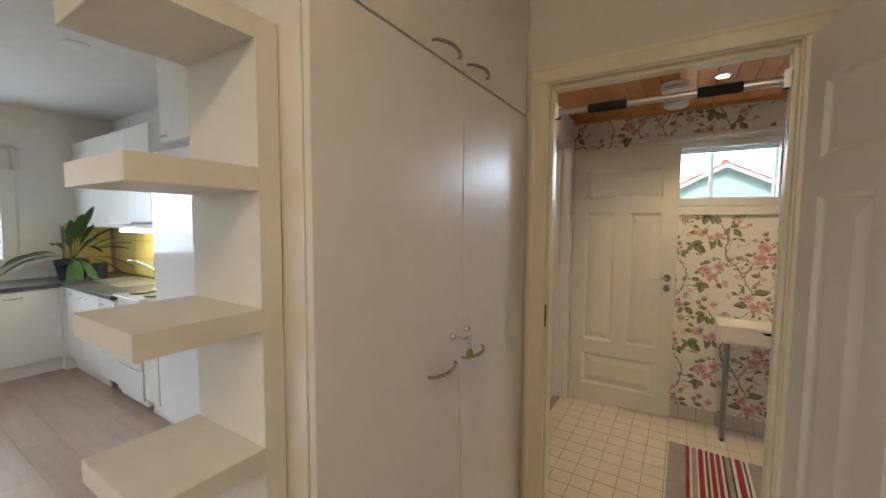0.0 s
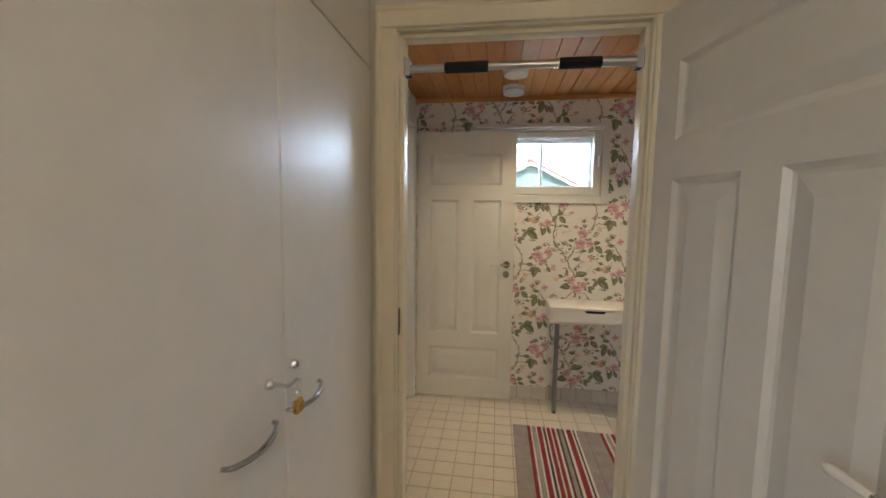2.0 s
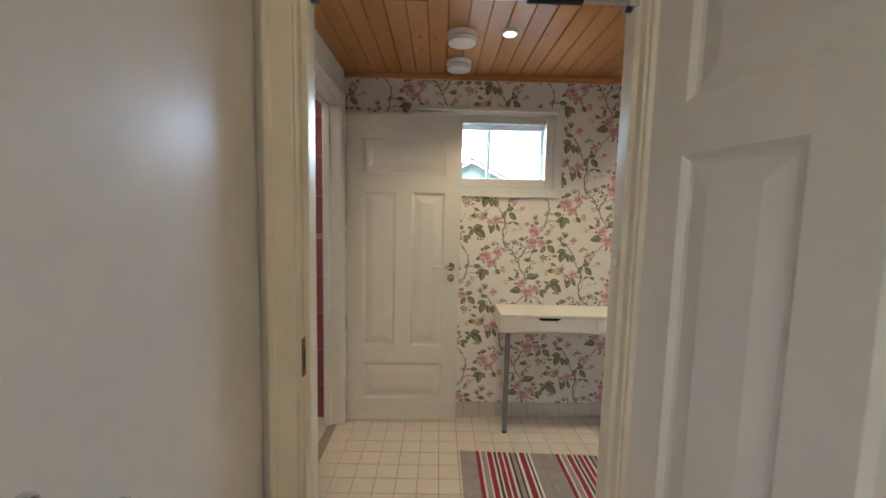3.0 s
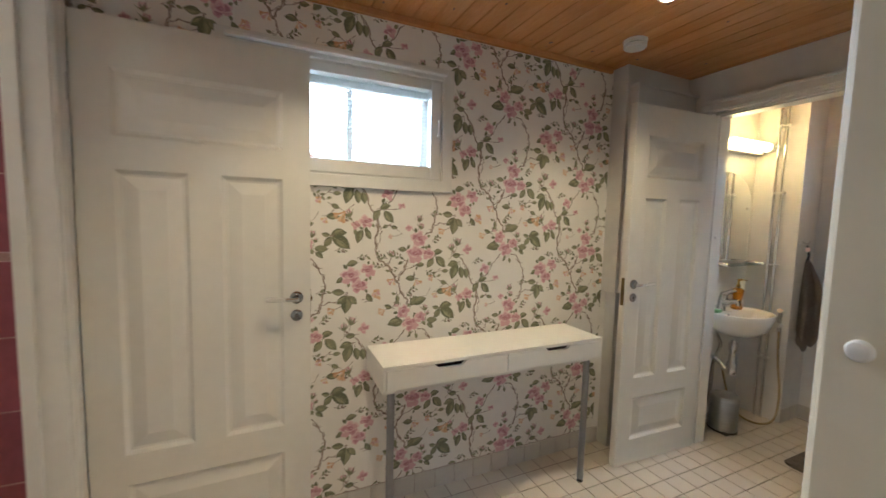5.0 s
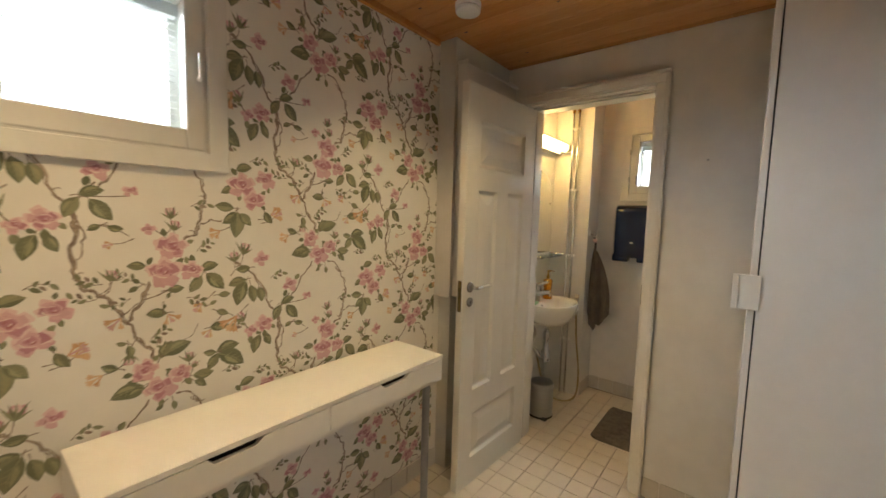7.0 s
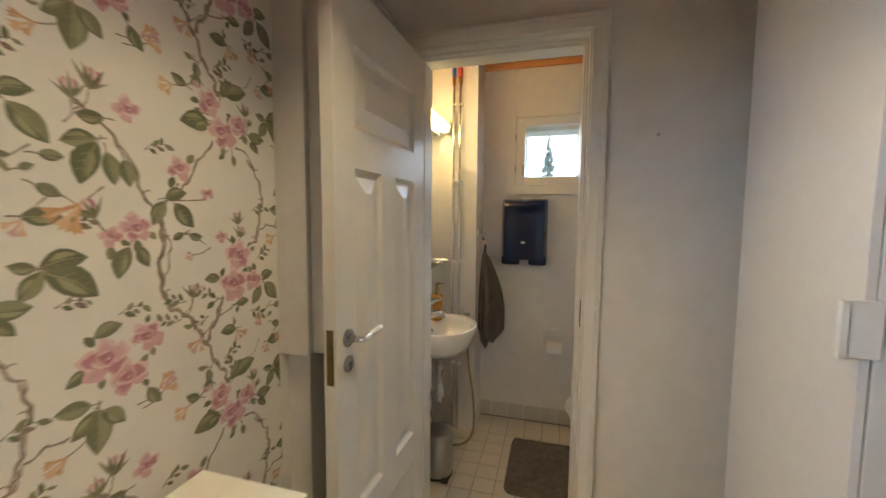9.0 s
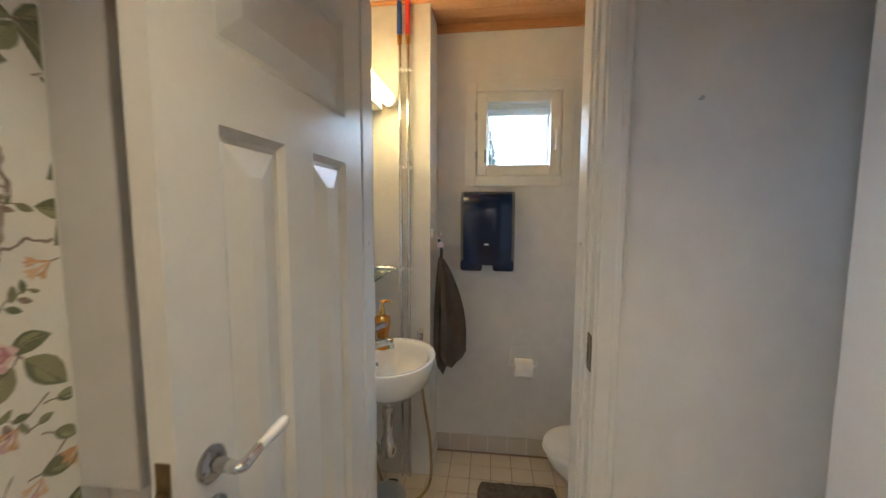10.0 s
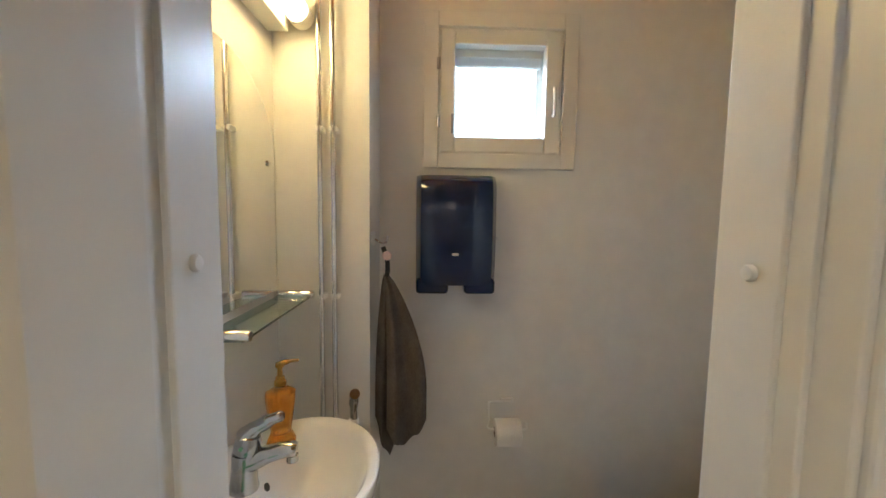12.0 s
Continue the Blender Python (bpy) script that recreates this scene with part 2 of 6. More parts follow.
def thing(name, label, category, at=(0, 0, 0), group="", kind="", m=None):
    """An empty at the thing's base. Its parts are built in world places, or in its own axes where m is given."""
    ob = new(name)
    ob.empty_display_size = 0.05
    if m is None:
        ob.matrix_basis = Matrix.Translation(at)
        ob["in_place"] = 1
    else:
        ob.matrix_basis = m
    return tagged(ob, label, category, group, kind)


def box(x0, x1, y0, y1, z0, z1, bevel=0.0, bm=None, seg=2):
    bm = bm or bmesh.new()
    made = bmesh.ops.create_cube(bm, size=1, matrix=Matrix.LocRotScale(
        ((x0 + x1) / 2, (y0 + y1) / 2, (z0 + z1) / 2), None, (x1 - x0, y1 - y0, z1 - z0)))
    if bevel:
        edges = {e for v in made["verts"] for e in v.link_edges}
        bmesh.ops.bevel(bm, geom=list(edges), offset=bevel, segments=seg, affect="EDGES", profile=0.5)
    return bm


def boxes(*rows, bevel=0.0):
    bm = bmesh.new()
    for r in rows:
        box(*r, bevel=bevel, bm=bm)
    return bm


def tube(points, radius, sides=10, bm=None, cap=True):
    """A round bar along the points; radius may be a list."""
    bm = bm or bmesh.new()
    pts = [Vector(p) for p in points]
    rings = []
    up = None
    for i, p in enumerate(pts):
        d = (pts[min(i + 1, len(pts) - 1)] - pts[max(i - 1, 0)]).normalized()
        if up is None:
            up = d.orthogonal().normalized()
        up = (up - d * up.dot(d)).normalized()
        side = d.cross(up)
        r = radius[i] if isinstance(radius, (list, tuple)) else radius
        rings.append([bm.verts.new(p + (up * math.cos(a) + side * math.sin(a)) * r)
                      for a in (2 * math.pi * k / sides for k in range(sides))])
    for a, b in zip(rings, rings[1:]):
        for k in range(sides):
            bm.faces.new((a[k], a[(k + 1) % sides], b[(k + 1) % sides], b[k]))
    if cap:
        bm.faces.new(rings[0]), bm.faces.new(rings[-1][::-1])
    return bm


def lathe(profile, at, axis=None, sides=28, bm=None, squash=(1, 1)):
    """Turns rows of (radius, height) about the z axis at a place; axis: another way for its top."""
    bm = bm or bmesh.new()
    turn = Vector(axis).to_track_quat("Z", "Y").to_matrix().to_4x4() if axis else Matrix()
    m = Matrix.Translation(at) @ turn
    rings = []
    for r, h in profile:
        rings.append([bm.verts.new(m @ Vector((r * squash[0] * math.cos(a), r * squash[1] * math.sin(a), h)))
                      for a in (2 * math.pi * k / sides for k in range(sides))])
    for a, b in zip(rings, rings[1:]):
        for k in range(sides):
            bm.faces.new((a[k], a[(k + 1) % sides], b[(k + 1) % sides], b[k]))
    bm.faces.new(rings[0][::-1]), bm.faces.new(rings[-1])
    return bm


def curve_points(points, n=8):
    """A smooth line through the points."""
    p = [Vector(q) for q in points]
    p = [p[0] * 2 - p[1]] + p + [p[-1] * 2 - p[-2]]
    out = []
    for i in range(1, len(p) - 2):
        a, b, c, d = p[i - 1:i + 3]
        for k in range(n):
            t = k / n
            out.append(0.5 * ((2 * b) + (c - a) * t + (2 * a - 5 * b + 4 * c - d) * t * t + (3 * b - a - 3 * c + d) * t ** 3))
    return out + [p[-2]]


def structure(name, bm, material, label, category):
    return tagged(part(name, bm, material), label, category, kind="structure")


# ---- the large structure ----
NORTH, WEST, EAST, SOUTH, TOP = 3.39, -0.78, 2.26, 1.802, 2.315
structure("floor", box(-0.86, 3.62, 1.0, 3.45, -0.12, -0.006), GROUT, "tiled floor with brown grout joints", "floor")
structure("floor_hall", box(-5.9, 0.7, -2.8, 1.765, -0.12, -0.007), GROUT, "grey-brown laminate floor of hall and kitchen", "floor")
# utility room
wall_north = structure("wall_north", boxes((-2.3, -0.29, NORTH, 3.69, -0.1, 2.7), (0.61, 2.33, NORTH, 3.69, -0.1, 2.7),
                       (-0.29, 0.61, NORTH, 3.69, -0.1, 1.59), (-0.29, 0.61, NORTH, 3.69, 2.065, 2.7)), PAPER,
                       "cream wallpapered wall printed with pink roses", "wall")
structure("wall_west", boxes((-0.865, WEST, 1.74, 2.492, -0.1, 2.7), (-0.865, WEST, 3.258, NORTH, -0.1, 2.7),
          (-0.865, WEST, 2.492, 3.258, 2.093, 2.7)), WALL, "white painted wall with a doorway", "wall")
structure("wall_east", boxes((2.27, 2.40, 1.0, 2.444, -0.1, 2.7), (2.27, 2.40, 3.141, 3.39, -0.1, 2.7),
          (2.27, 2.40, 2.444, 3.141, 2.093, 2.7)), WALL, "off-white painted wall with a narrow doorway", "wall")
structure("wall_south", boxes((-1.3, -0.507, 1.735, SOUTH, -0.1, 2.7), (0.360, 0.60, 1.735, SOUTH, -0.1, 2.7),
          (-0.507, 0.360, 1.735, SOUTH, 2.087, 2.7)), HALL, "beige painted wall with a doorway", "wall")
structure("wall_nook_west", box(0.50, 0.60, -2.8, 1.735, -0.1, 2.7), HALL, "beige painted hall wall", "wall")
structure("wall_nook_south", box(0.60, 2.27, 0.95, 1.05, -0.1, 2.7), WALL, "white painted wall", "wall")
# toilet
structure("wall_wc_east", boxes((3.425, 3.70, 1.7, 2.372, -0.1, 2.7), (3.425, 3.70, 2.838, 3.69, -0.1, 2.7),
          (3.425, 3.70, 2.372, 2.838, -0.1, 1.625), (3.425, 3.70, 2.372, 2.838, 2.083, 2.7)), WALL,
          "off-white painted wall with a small window", "wall")
structure("wall_wc_north", box(2.33, 3.425, 3.352, 3.69, -0.1, 2.7), WALL, "off-white painted wall behind the washbasin", "wall")
structure("wall_wc_column", box(3.180, 3.427, 3.056, 3.354, -0.1, 2.7), WALL, "off-white boxed column in the corner", "wall")
structure("wall_wc_south", box(2.40, 3.70, 1.60, 1.70, -0.1, 2.7), WALL, "off-white painted wall", "wall")
# kitchen and hall
structure("wall_kitchen_north", boxes((-5.9, -1.2, 1.85, 1.95, -0.1, 2.7), (-1.3, -1.22, 1.735, 1.85, -0.1, 2.7)), WALL, "white kitchen wall", "wall")
structure("wall_kitchen_west", boxes((-5.9, -5.7, 1.02, 1.95, -0.1, 2.7), (-5.9, -5.7, -2.8, -0.7, -0.1, 2.7),
          (-5.9, -5.7, -0.7, 1.02, -0.1, 1.0), (-5.9, -5.7, -0.7, 1.02, 2.15, 2.7)), WALL, "white kitchen wall with a window", "wall")
structure("wall_hall_south", boxes((-5.9, -4.05, -2.9, -2.8, -0.1, 2.7), (-1.75, 0.6, -2.9, -2.8, -0.1, 2.7), (-4.05, -1.75, -2.9, -2.8, -0.1, 0.9), (-4.05, -1.75, -2.9, -2.8, 2.2, 2.7)), HALL, "beige painted wall with an added wide window opening", "wall")
structure("ceiling_hall", box(-5.9, 0.6, -2.9, 1.85, 2.60, 2.70), CEIL, "white painted ceiling", "ceiling")
# shower room
structure("wall_shower_west", box(-2.3, -2.2, 1.95, 3.39, -0.1, 2.7), WALL, "white wall", "wall")
structure("wall_shower_north", box(-2.2, -0.90, 3.345, 3.392, -0.1, 2.7), PGROUT, "pink tiled shower wall", "wall")
structure("floor_shower", box(-2.3, -0.86, 1.9, 3.45, -0.12, -0.004), TILEJ, "tiled shower floor", "floor")
structure("ceiling_shower", box(-2.3, -0.86, 1.9, 3.45, 2.42, 2.5), CEIL, "white ceiling", "ceiling")


def planks(x0, x1, y0, y1, z, width, seed):
    """Tongue-and-groove boards along y, with chamfered edges and round knots, in one mesh."""
    rng = random.Random(seed)
    bm = bmesh.new()
    x = x0
    while x < x1 - 0.005:
        w = min(width, x1 - x)
        a, b, c, d = x + 0.0006, x + 0.004, x + w - 0.004, x + w - 0.0006
        drop = rng.uniform(0, 0.0006)
        rows = [[(a, z + 0.005), (b, z - drop), (c, z - drop), (d, z + 0.005), (d, z + 0.02), (a, z + 0.02)]]
        ends = [[bm.verts.new((px, yy, pz)) for px, pz in rows[0]] for yy in (y0, y1)]
        for k in range(6):
            bm.faces.new((ends[0][k], ends[0][(k + 1) % 6], ends[1][(k + 1) % 6], ends[1][k]))
        x += width
    return bm


ceiling = structure("ceiling", planks(WEST, EAST + 0.02, SOUTH - 0.002, NORTH, TOP, 0.094, 3), WOODC, "varnished orange pine board ceiling", "ceiling")
structure("ceiling_nook", planks(0.60, EAST + 0.02, 1.05, SOUTH - 0.003, TOP, 0.094, 4), WOODC, "varnished orange pine board ceiling", "ceiling")
# dark backing sheets put shade into the gaps between boards
structure("ceiling_backing", boxes((-0.86, 2.30, SOUTH - 0.03, 3.45, TOP + 0.021, TOP + 0.06), (0.60, 2.30, 1.0, SOUTH - 0.03, TOP + 0.021, TOP + 0.06)), KNOT_GAP, "dark sheet above the ceiling boards, coloured as the gaps' shade", "ceiling")
structure("ceiling_wc", planks(2.40, 3.425, 1.70, 3.36, 2.44, 0.094, 5), WOODC, "varnished orange pine board ceiling of the toilet", "ceiling")
structure("ceiling_wc_backing", box(2.35, 3.55, 1.65, 3.45, 2.461, 2.5), KNOT_GAP, "dark sheet above the ceiling boards, coloured as the gaps' shade", "ceiling")
rng = random.Random(8)
bm = bmesh.new()
for k in range(46):
    x, y = WEST + 0.094 * (rng.randrange(32) + rng.uniform(0.3, 0.7)), rng.uniform(1.9, 3.35)
    r = rng.uniform(0.004, 0.011)
    lathe([(r, 0), (r * 0.9, -0.0006)], (x, y, TOP - 0.0006), sides=10, bm=bm, squash=(0.8, 1.3))
tagged(part("ceiling_knots", bm, KNOT_GAP), "dark round knots in the pine ceiling", "ceiling", kind="stuff")
structure("ceiling_moulding", boxes((WEST, 1.70, NORTH - 0.022, NORTH, TOP - 0.03, TOP), bevel=0.004), WOODC, "narrow pine ceiling moulding", "moulding")
structure("ceiling_moulding_wc", boxes((3.403, 3.425, 1.70, 3.056, 2.400, 2.44), bevel=0.004), WOODC, "narrow pine ceiling moulding", "moulding")
# boxed-in duct beside the toilet door
pier = thing("duct_casing", "pale painted boxed-in duct in the corner behind the toilet door", "casing", (1.98, 3.33, 0))
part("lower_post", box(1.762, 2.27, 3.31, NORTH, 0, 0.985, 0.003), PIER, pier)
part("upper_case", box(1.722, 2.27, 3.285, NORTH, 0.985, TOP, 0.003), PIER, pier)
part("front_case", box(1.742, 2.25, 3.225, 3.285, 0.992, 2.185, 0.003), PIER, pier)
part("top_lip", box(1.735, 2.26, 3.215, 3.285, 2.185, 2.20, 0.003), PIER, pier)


# ---- doors ----
def face_panels(bm, w, h, rows, y, sign):
    """One moulded face of a door leaf: flat rails and stiles, panels with sloped sides and a raised field."""
    def quad(*p):
        bm.faces.new([bm.verts.new(q) for q in p])

    def rect(u0, u1, z0, z1, d=0.0):
        return [(u0, y - sign * d, z0), (u1, y - sign * d, z0), (u1, y - sign * d, z1), (u0, y - sign * d, z1)]
    z = 0.0
    for z0, z1, cols in rows + [(h, h, [])]:
        quad(*rect(0, w, z, z0))
        u = 0.0
        for u0, u1 in cols:
            quad(*rect(u, u0, z0, z1))
            rings = [rect(u0, u1, z0, z1)]
            for inset, depth in ((0.005, 0.004), (0.013, 0.011), (0.022, 0.013), (0.068, 0.003)):
                rings.append(rect(u0 + inset, u1 - inset, z0 + inset, z1 - inset, depth))
            for a, b in zip(rings, rings[1:]):
                for k in range(4):
                    quad(a[k], a[(k + 1) % 4], b[(k + 1) % 4], b[k])
            quad(*rings[-1])
            u = u1
        if cols:
            quad(*rect(u, w, z0, z1))
        z = z1


def lever(door, u, z, y, sign, to, plate_dir):
    """A lever handle with a porcelain grip, on a round rose, and a round lock cover below."""
    ax = (0, sign, 0)
    rose = part("handle_rose", lathe([(0.026, 0), (0.026, 0.005), (0.022, 0.009), (0.012, 0.011), (0.009, 0.03)], (u, y, z), ax), CHROME_DIMMED, door,
                "chrome round rose", True)
    yy = y + sign * 0.045
    part("handle", tube(curve_points([(u, y + sign * 0.02, z), (u, yy, z), (u + to * 0.012, yy + sign * 0.004, z), (u + to * 0.045, yy, z + 0.001)], 5),
                        [0.009] * 11 + [0.008] * 5, 12), CHROME, rose, "chrome handle neck", True)
    part("grip", tube([(u + to * (0.040 + 0.008 * k), yy, z + 0.001 + 0.0005 * k) for k in range(11)],
                      [0.006, 0.0075, 0.008, 0.0083, 0.0088, 0.0093, 0.0098, 0.0102, 0.0104, 0.0095, 0.005], 12), PORC, rose, "white porcelain grip", True)
    part("lock_cover", lathe([(0.024, 0), (0.024, 0.005), (0.019, 0.009), (0.008, 0.011), (0.008, 0.016)], (u, y, z - 0.075), ax), CHROME_DIMMED, door,
         "chrome lock cover", True)


def door_leaf(name, label, w, h, m, handle_z, hinges=True, sides=(1, -1), plate=True):
    """A leaf in its own axes: hinges at u = 0, 40 mm thick, from y = 0 to y = 0.04."""
    door = thing(name, label, "door", kind="structure", m=m)
    s, mid, t = 0.104, 0.104, 0.04
    half = (w - 2 * s - mid) / 2
    rows = [(0.146, 0.400, [(s, w - s)]), (0.516, 1.546, [(s, s + half), (w - s - half, w - s)]), (1.658, 1.886, [(s, w - s)])]
    bm = bmesh.new()
    face_panels(bm, w, h, rows, 0.0, -1)
    face_panels(bm, w, h, rows, t, 1)
    for a, b in (((0, 0, 0), (0, t, h)), ((w, 0, 0), (w, t, h))):
        bm.faces.new([bm.verts.new(q) for q in ((a[0], 0, 0), (a[0], t, 0), (a[0], t, h), (a[0], 0, h))])
    for z in (0, h):
        bm.faces.new([bm.verts.new(q) for q in ((0, 0, z), (w, 0, z), (w, t, z), (0, t, z))])
    bmesh.ops.remove_doubles(bm, verts=bm.verts[:], dist=0.0002)
    part("leaf", bm, DOOR, door)
    for sgn in sides:
        lever(door, w - 0.055, handle_z, 0.0 if sgn < 0 else t, sgn, -1, 0)
    if plate:
        lk = part("lock_plate", box(w, w + 0.0025, 0.009, 0.031, handle_z - 0.12, handle_z + 0.035, 0.001), BRONZE, door, "aged brass lock plate")
        part("latch", box(w + 0.0025, w + 0.009, 0.013, 0.027, handle_z - 0.022, handle_z - 0.002, 0.002), BRONZE, lk)
    for z in (0.25, h - 0.25) if hinges else ():
        part("hinge", tube([(-0.010, -0.010, z - 0.045), (-0.010, -0.010, z + 0.045)], 0.010, 12), STEEL, door, "grey steel hinge", True)
    return door


def door_frame(name, label, axis, a0, a1, d0, d1, h, material, trims=(1, 1), trim_w=0.075, stop=(0, 0), rebate=None):
    """A frame that lines an opening from a0 to a1 along an axis, d0 to d1 through the wall, with trim boards on both faces."""
    fr = thing(name, label, "door frame", kind="structure")

    def b(u0, u1, v0, v1, z0, z1, bev=0.004):
        return box(u0, u1, v0, v1, z0, z1, bev) if axis == "x" else box(v0, v1, u0, u1, z0, z1, bev)
    j, s = 0.035, 0.015
    part("jamb", b(a0 - j, a0 - s, d0, d1, 0, h + s), material, fr)
    part("jamb", b(a1 + s, a1 + j, d0, d1, 0, h + s), material, fr)
    part("head", b(a0 - j, a1 + j, d0, d1, h + s, h + j), material, fr)
    v0, v1 = stop
    part("stop", b(a0 - s - 0.002, a0, v0, v1 - 0.0005, 0, h, 0.003), material, fr)
    part("stop", b(a1, a1 + s + 0.002, v0, v1 - 0.0005, 0, h, 0.003), material, fr)
    part("stop", b(a0 - s, a1 + s, v0 + 0.0005, v1 - 0.001, h, h + s + 0.002, 0.003), material, fr)
    if rebate:
        part("rebate", b(a0 - s - 0.002, a0 - 0.007, rebate, v0 + 0.002, 0, h + 0.007, 0.002), material, fr)
        part("rebate", b(a1 + 0.007, a1 + s + 0.002, rebate, v0 + 0.002, 0, h + 0.007, 0.002), material, fr)
        part("rebate", b(a0 - s, a1 + s, rebate + 0.0005, v0 + 0.0015, h + 0.0072, h + s + 0.002, 0.002), material, fr)
    for keep, v0, v1, side in ((trims[0], d0 - 0.012, d0 + 0.003, -1), (trims[1], d1 - 0.003, d1 + 0.012, 1)):
        if keep:
            e = 0.022
            w = keep if keep != 1 else trim_w
            part("trim", b(a0 - w, a0 - e, v0, v1, 0, h + e, 0.005), material, fr)
            part("trim", b(a1 + e, a1 + w, v0, v1, 0, h + e, 0.005), material, fr)
            part("trim", b(a0 - w, a1 + w, v0 + 0.001 * side, v1 + 0.001 * side, h + e, h + w, 0.005), material, fr)
            g = 0.004 * side
            part("bead", b(a0 - w - 0.002, a0 - w + 0.020, v0 + g, v1 + g, 0, h + w - 0.018, 0.006), material, fr)
            part("bead", b(a1 + w - 0.020, a1 + w + 0.002, v0 + g, v1 + g, 0, h + w - 0.018, 0.006), material, fr)
            part("bead", b(a0 - w - 0.002, a1 + w + 0.002, v0 + g * 1.2, v1 + g * 1.2, h + w - 0.018, h + w + 0.003, 0.006), material, fr)
    return fr


# hall door, swung open into the hall
door_frame("door_frame_hall", "cream painted frame of the hall doorway", "x", -0.472, 0.318, 1.725, 1.810, 2.052, CREAM, (1, 1), 0.092, (1.752, 1.810))
door_leaf("door_1", "white moulded panel door standing open into the hall", 0.80, 2.05, pose(0.352, 1.722, 0.012, 0, 0, -90 + 12), 1.005,
          sides=(-1,), hinges=False)
# shower door, folded back against the papered wall
door_frame("door_frame_shower", "white painted frame of the shower doorway", "y", 2.525, 3.225, -0.875, -0.768, 2.06, TRIM, (1, 1), 0.082, (-0.875, -0.835))
door_leaf("door_2", "white moulded panel door folded back against the papered wall", 0.745, 2.05, pose(-0.750, 3.311, 0.004, 0, 0, 1.2), 1.062,
          sides=(-1,))
# toilet door
door_frame("door_frame_wc", "white painted frame of the toilet doorway", "y", 2.487, 3.118, 2.255, 2.422, 2.062, TRIM, (1, 1), 0.078, (2.327, 2.422), 2.300)
wc_door = door_leaf("door_3", "white moulded panel door standing open beside the duct casing", 0.650, 2.05,
                    pose(2.286, 3.150, 0.004, 0, 0, 177.7), 1.065, sides=(1,))
for x, y, z, d in ((-0.4855, 1.738, 1.05, "x"), (2.307, 2.4725, 1.048, "y")):
    sp = thing("strike_plate", "aged brass strike plate let into a door jamb", "strike plate", (x, y, z - 0.05))
    b = box(x, x + 0.0025, y - 0.012, y + 0.012, z - 0.05, z + 0.05, 0.001) if d == "x" else box(x - 0.046, x + 0.004, y, y + 0.0025, z - 0.05, z + 0.05, 0.001)
    part("plate", b, BRONZE, sp)
    # black patch on the plate imitates the dark of the latch hole
    b = box(x + 0.002, x + 0.0031, y - 0.006, y + 0.006, z - 0.03, z + 0.02) if d == "x" else box(x - 0.022, x - 0.008, y + 0.002, y + 0.0031, z - 0.03, z + 0.02)
    part("latch_hole", b, BLACK, sp)
for x, y, z, ax in ((2.365, 3.118, 1.335, (0, -1, 0)), (2.365, 2.487, 1.33, (0, 1, 0)), (0.318, 1.782, 1.305, (-1, 0, 0))):
    tagged(part("door_buffer", lathe([(0.010, -0.001), (0.010, 0.003), (0.008, 0.006), (0.004, 0.007)], (x, y, z), ax), PLAST, smooth=True),
           "round white plastic buffer on a door jamb", "door buffer")


# ---- windows ----
def window(name, label, axis, a0, a1, z0, z1, wall, depth, sash, pane, mullion=None, sign=1, hinge_side=1):
    """Trim on the wall face, a lining through the wall, a sash with glass; a0..z1 is the clear opening."""
    win = thing(name, label, "window", kind="structure")

    def b(u0, u1, v0, v1, zz0, zz1, bev=0.003):
        v0, v1 = sorted((wall + v0, wall + v1))
        return box(u0, u1, v0, v1, zz0, zz1, bev) if axis == "x" else box(v0, v1, u0, u1, zz0, zz1, bev)
    t = 0.055
    e = 0.0
    fr = part("window_frame", b(a0 - t, a0 + e, -0.014, 0.004, z0 - t, z1 + t), TRIM, win)
    part("window_frame", b(a1 - e, a1 + t, -0.014, 0.004, z0 - t, z1 + t), TRIM, win)
    part("window_frame", b(a0, a1, -0.0155, 0.004, z1, z1 + t), TRIM, win)
    part("window_sill", b(a0, a1, -0.018, 0.004, z0 - t, z0), TRIM, win)
    for lining in ((a0, a0 + 0.02, 0.0, depth, z0, z1), (a1 - 0.02, a1, 0.0, depth, z0, z1), (a0 + 0.02, a1 - 0.02, 0.0, depth, z0, z0 + 0.02),
                   (a0 + 0.02, a1 - 0.02, 0.0, depth, z1 - 0.02, z1)):
        part("lining", b(*lining), TRIM, win)
    s0, s1, t0, t1 = a0 + 0.006, a1 - 0.006, z0 + 0.006, z1 - 0.006
    p0, p1, q0, q1 = pane
    for k, piece in enumerate(((s0, p0, -0.004, 0.05, t0, t1), (p1, s1, -0.004, 0.05, t0, t1), (p0, p1, -0.003, 0.05, q1, t1), (p0, p1, -0.003, 0.05, t0, q0))):
        part("sash_bar", b(*piece, 0.005), TRIM, win)
    for k, piece in enumerate(((s0 + 0.02, p0 + 0.012, 0.10, 0.14, t0, t1), (p1 - 0.012, s1 - 0.02, 0.10, 0.14, t0, t1), (p0, p1, 0.10, 0.14, q1 - 0.012, t1),
                               (p0, p1, 0.10, 0.14, t0, q0 + 0.012))):
        part("outer_sash_bar", b(*piece, 0.003), TRIM, win)
    if mullion:
        part("glazing_bar", b(mullion - 0.013, mullion + 0.013, 0.10, 0.14, q0, q1), TRIM, win)
    for v in (0.03, 0.12):
        pn = part("pane", b(p0 - 0.005, p1 + 0.005, v, v + 0.004, q0 - 0.005, q1 + 0.005, 0), GLASS, win)
        pn.visible_shadow = False
    return win, b


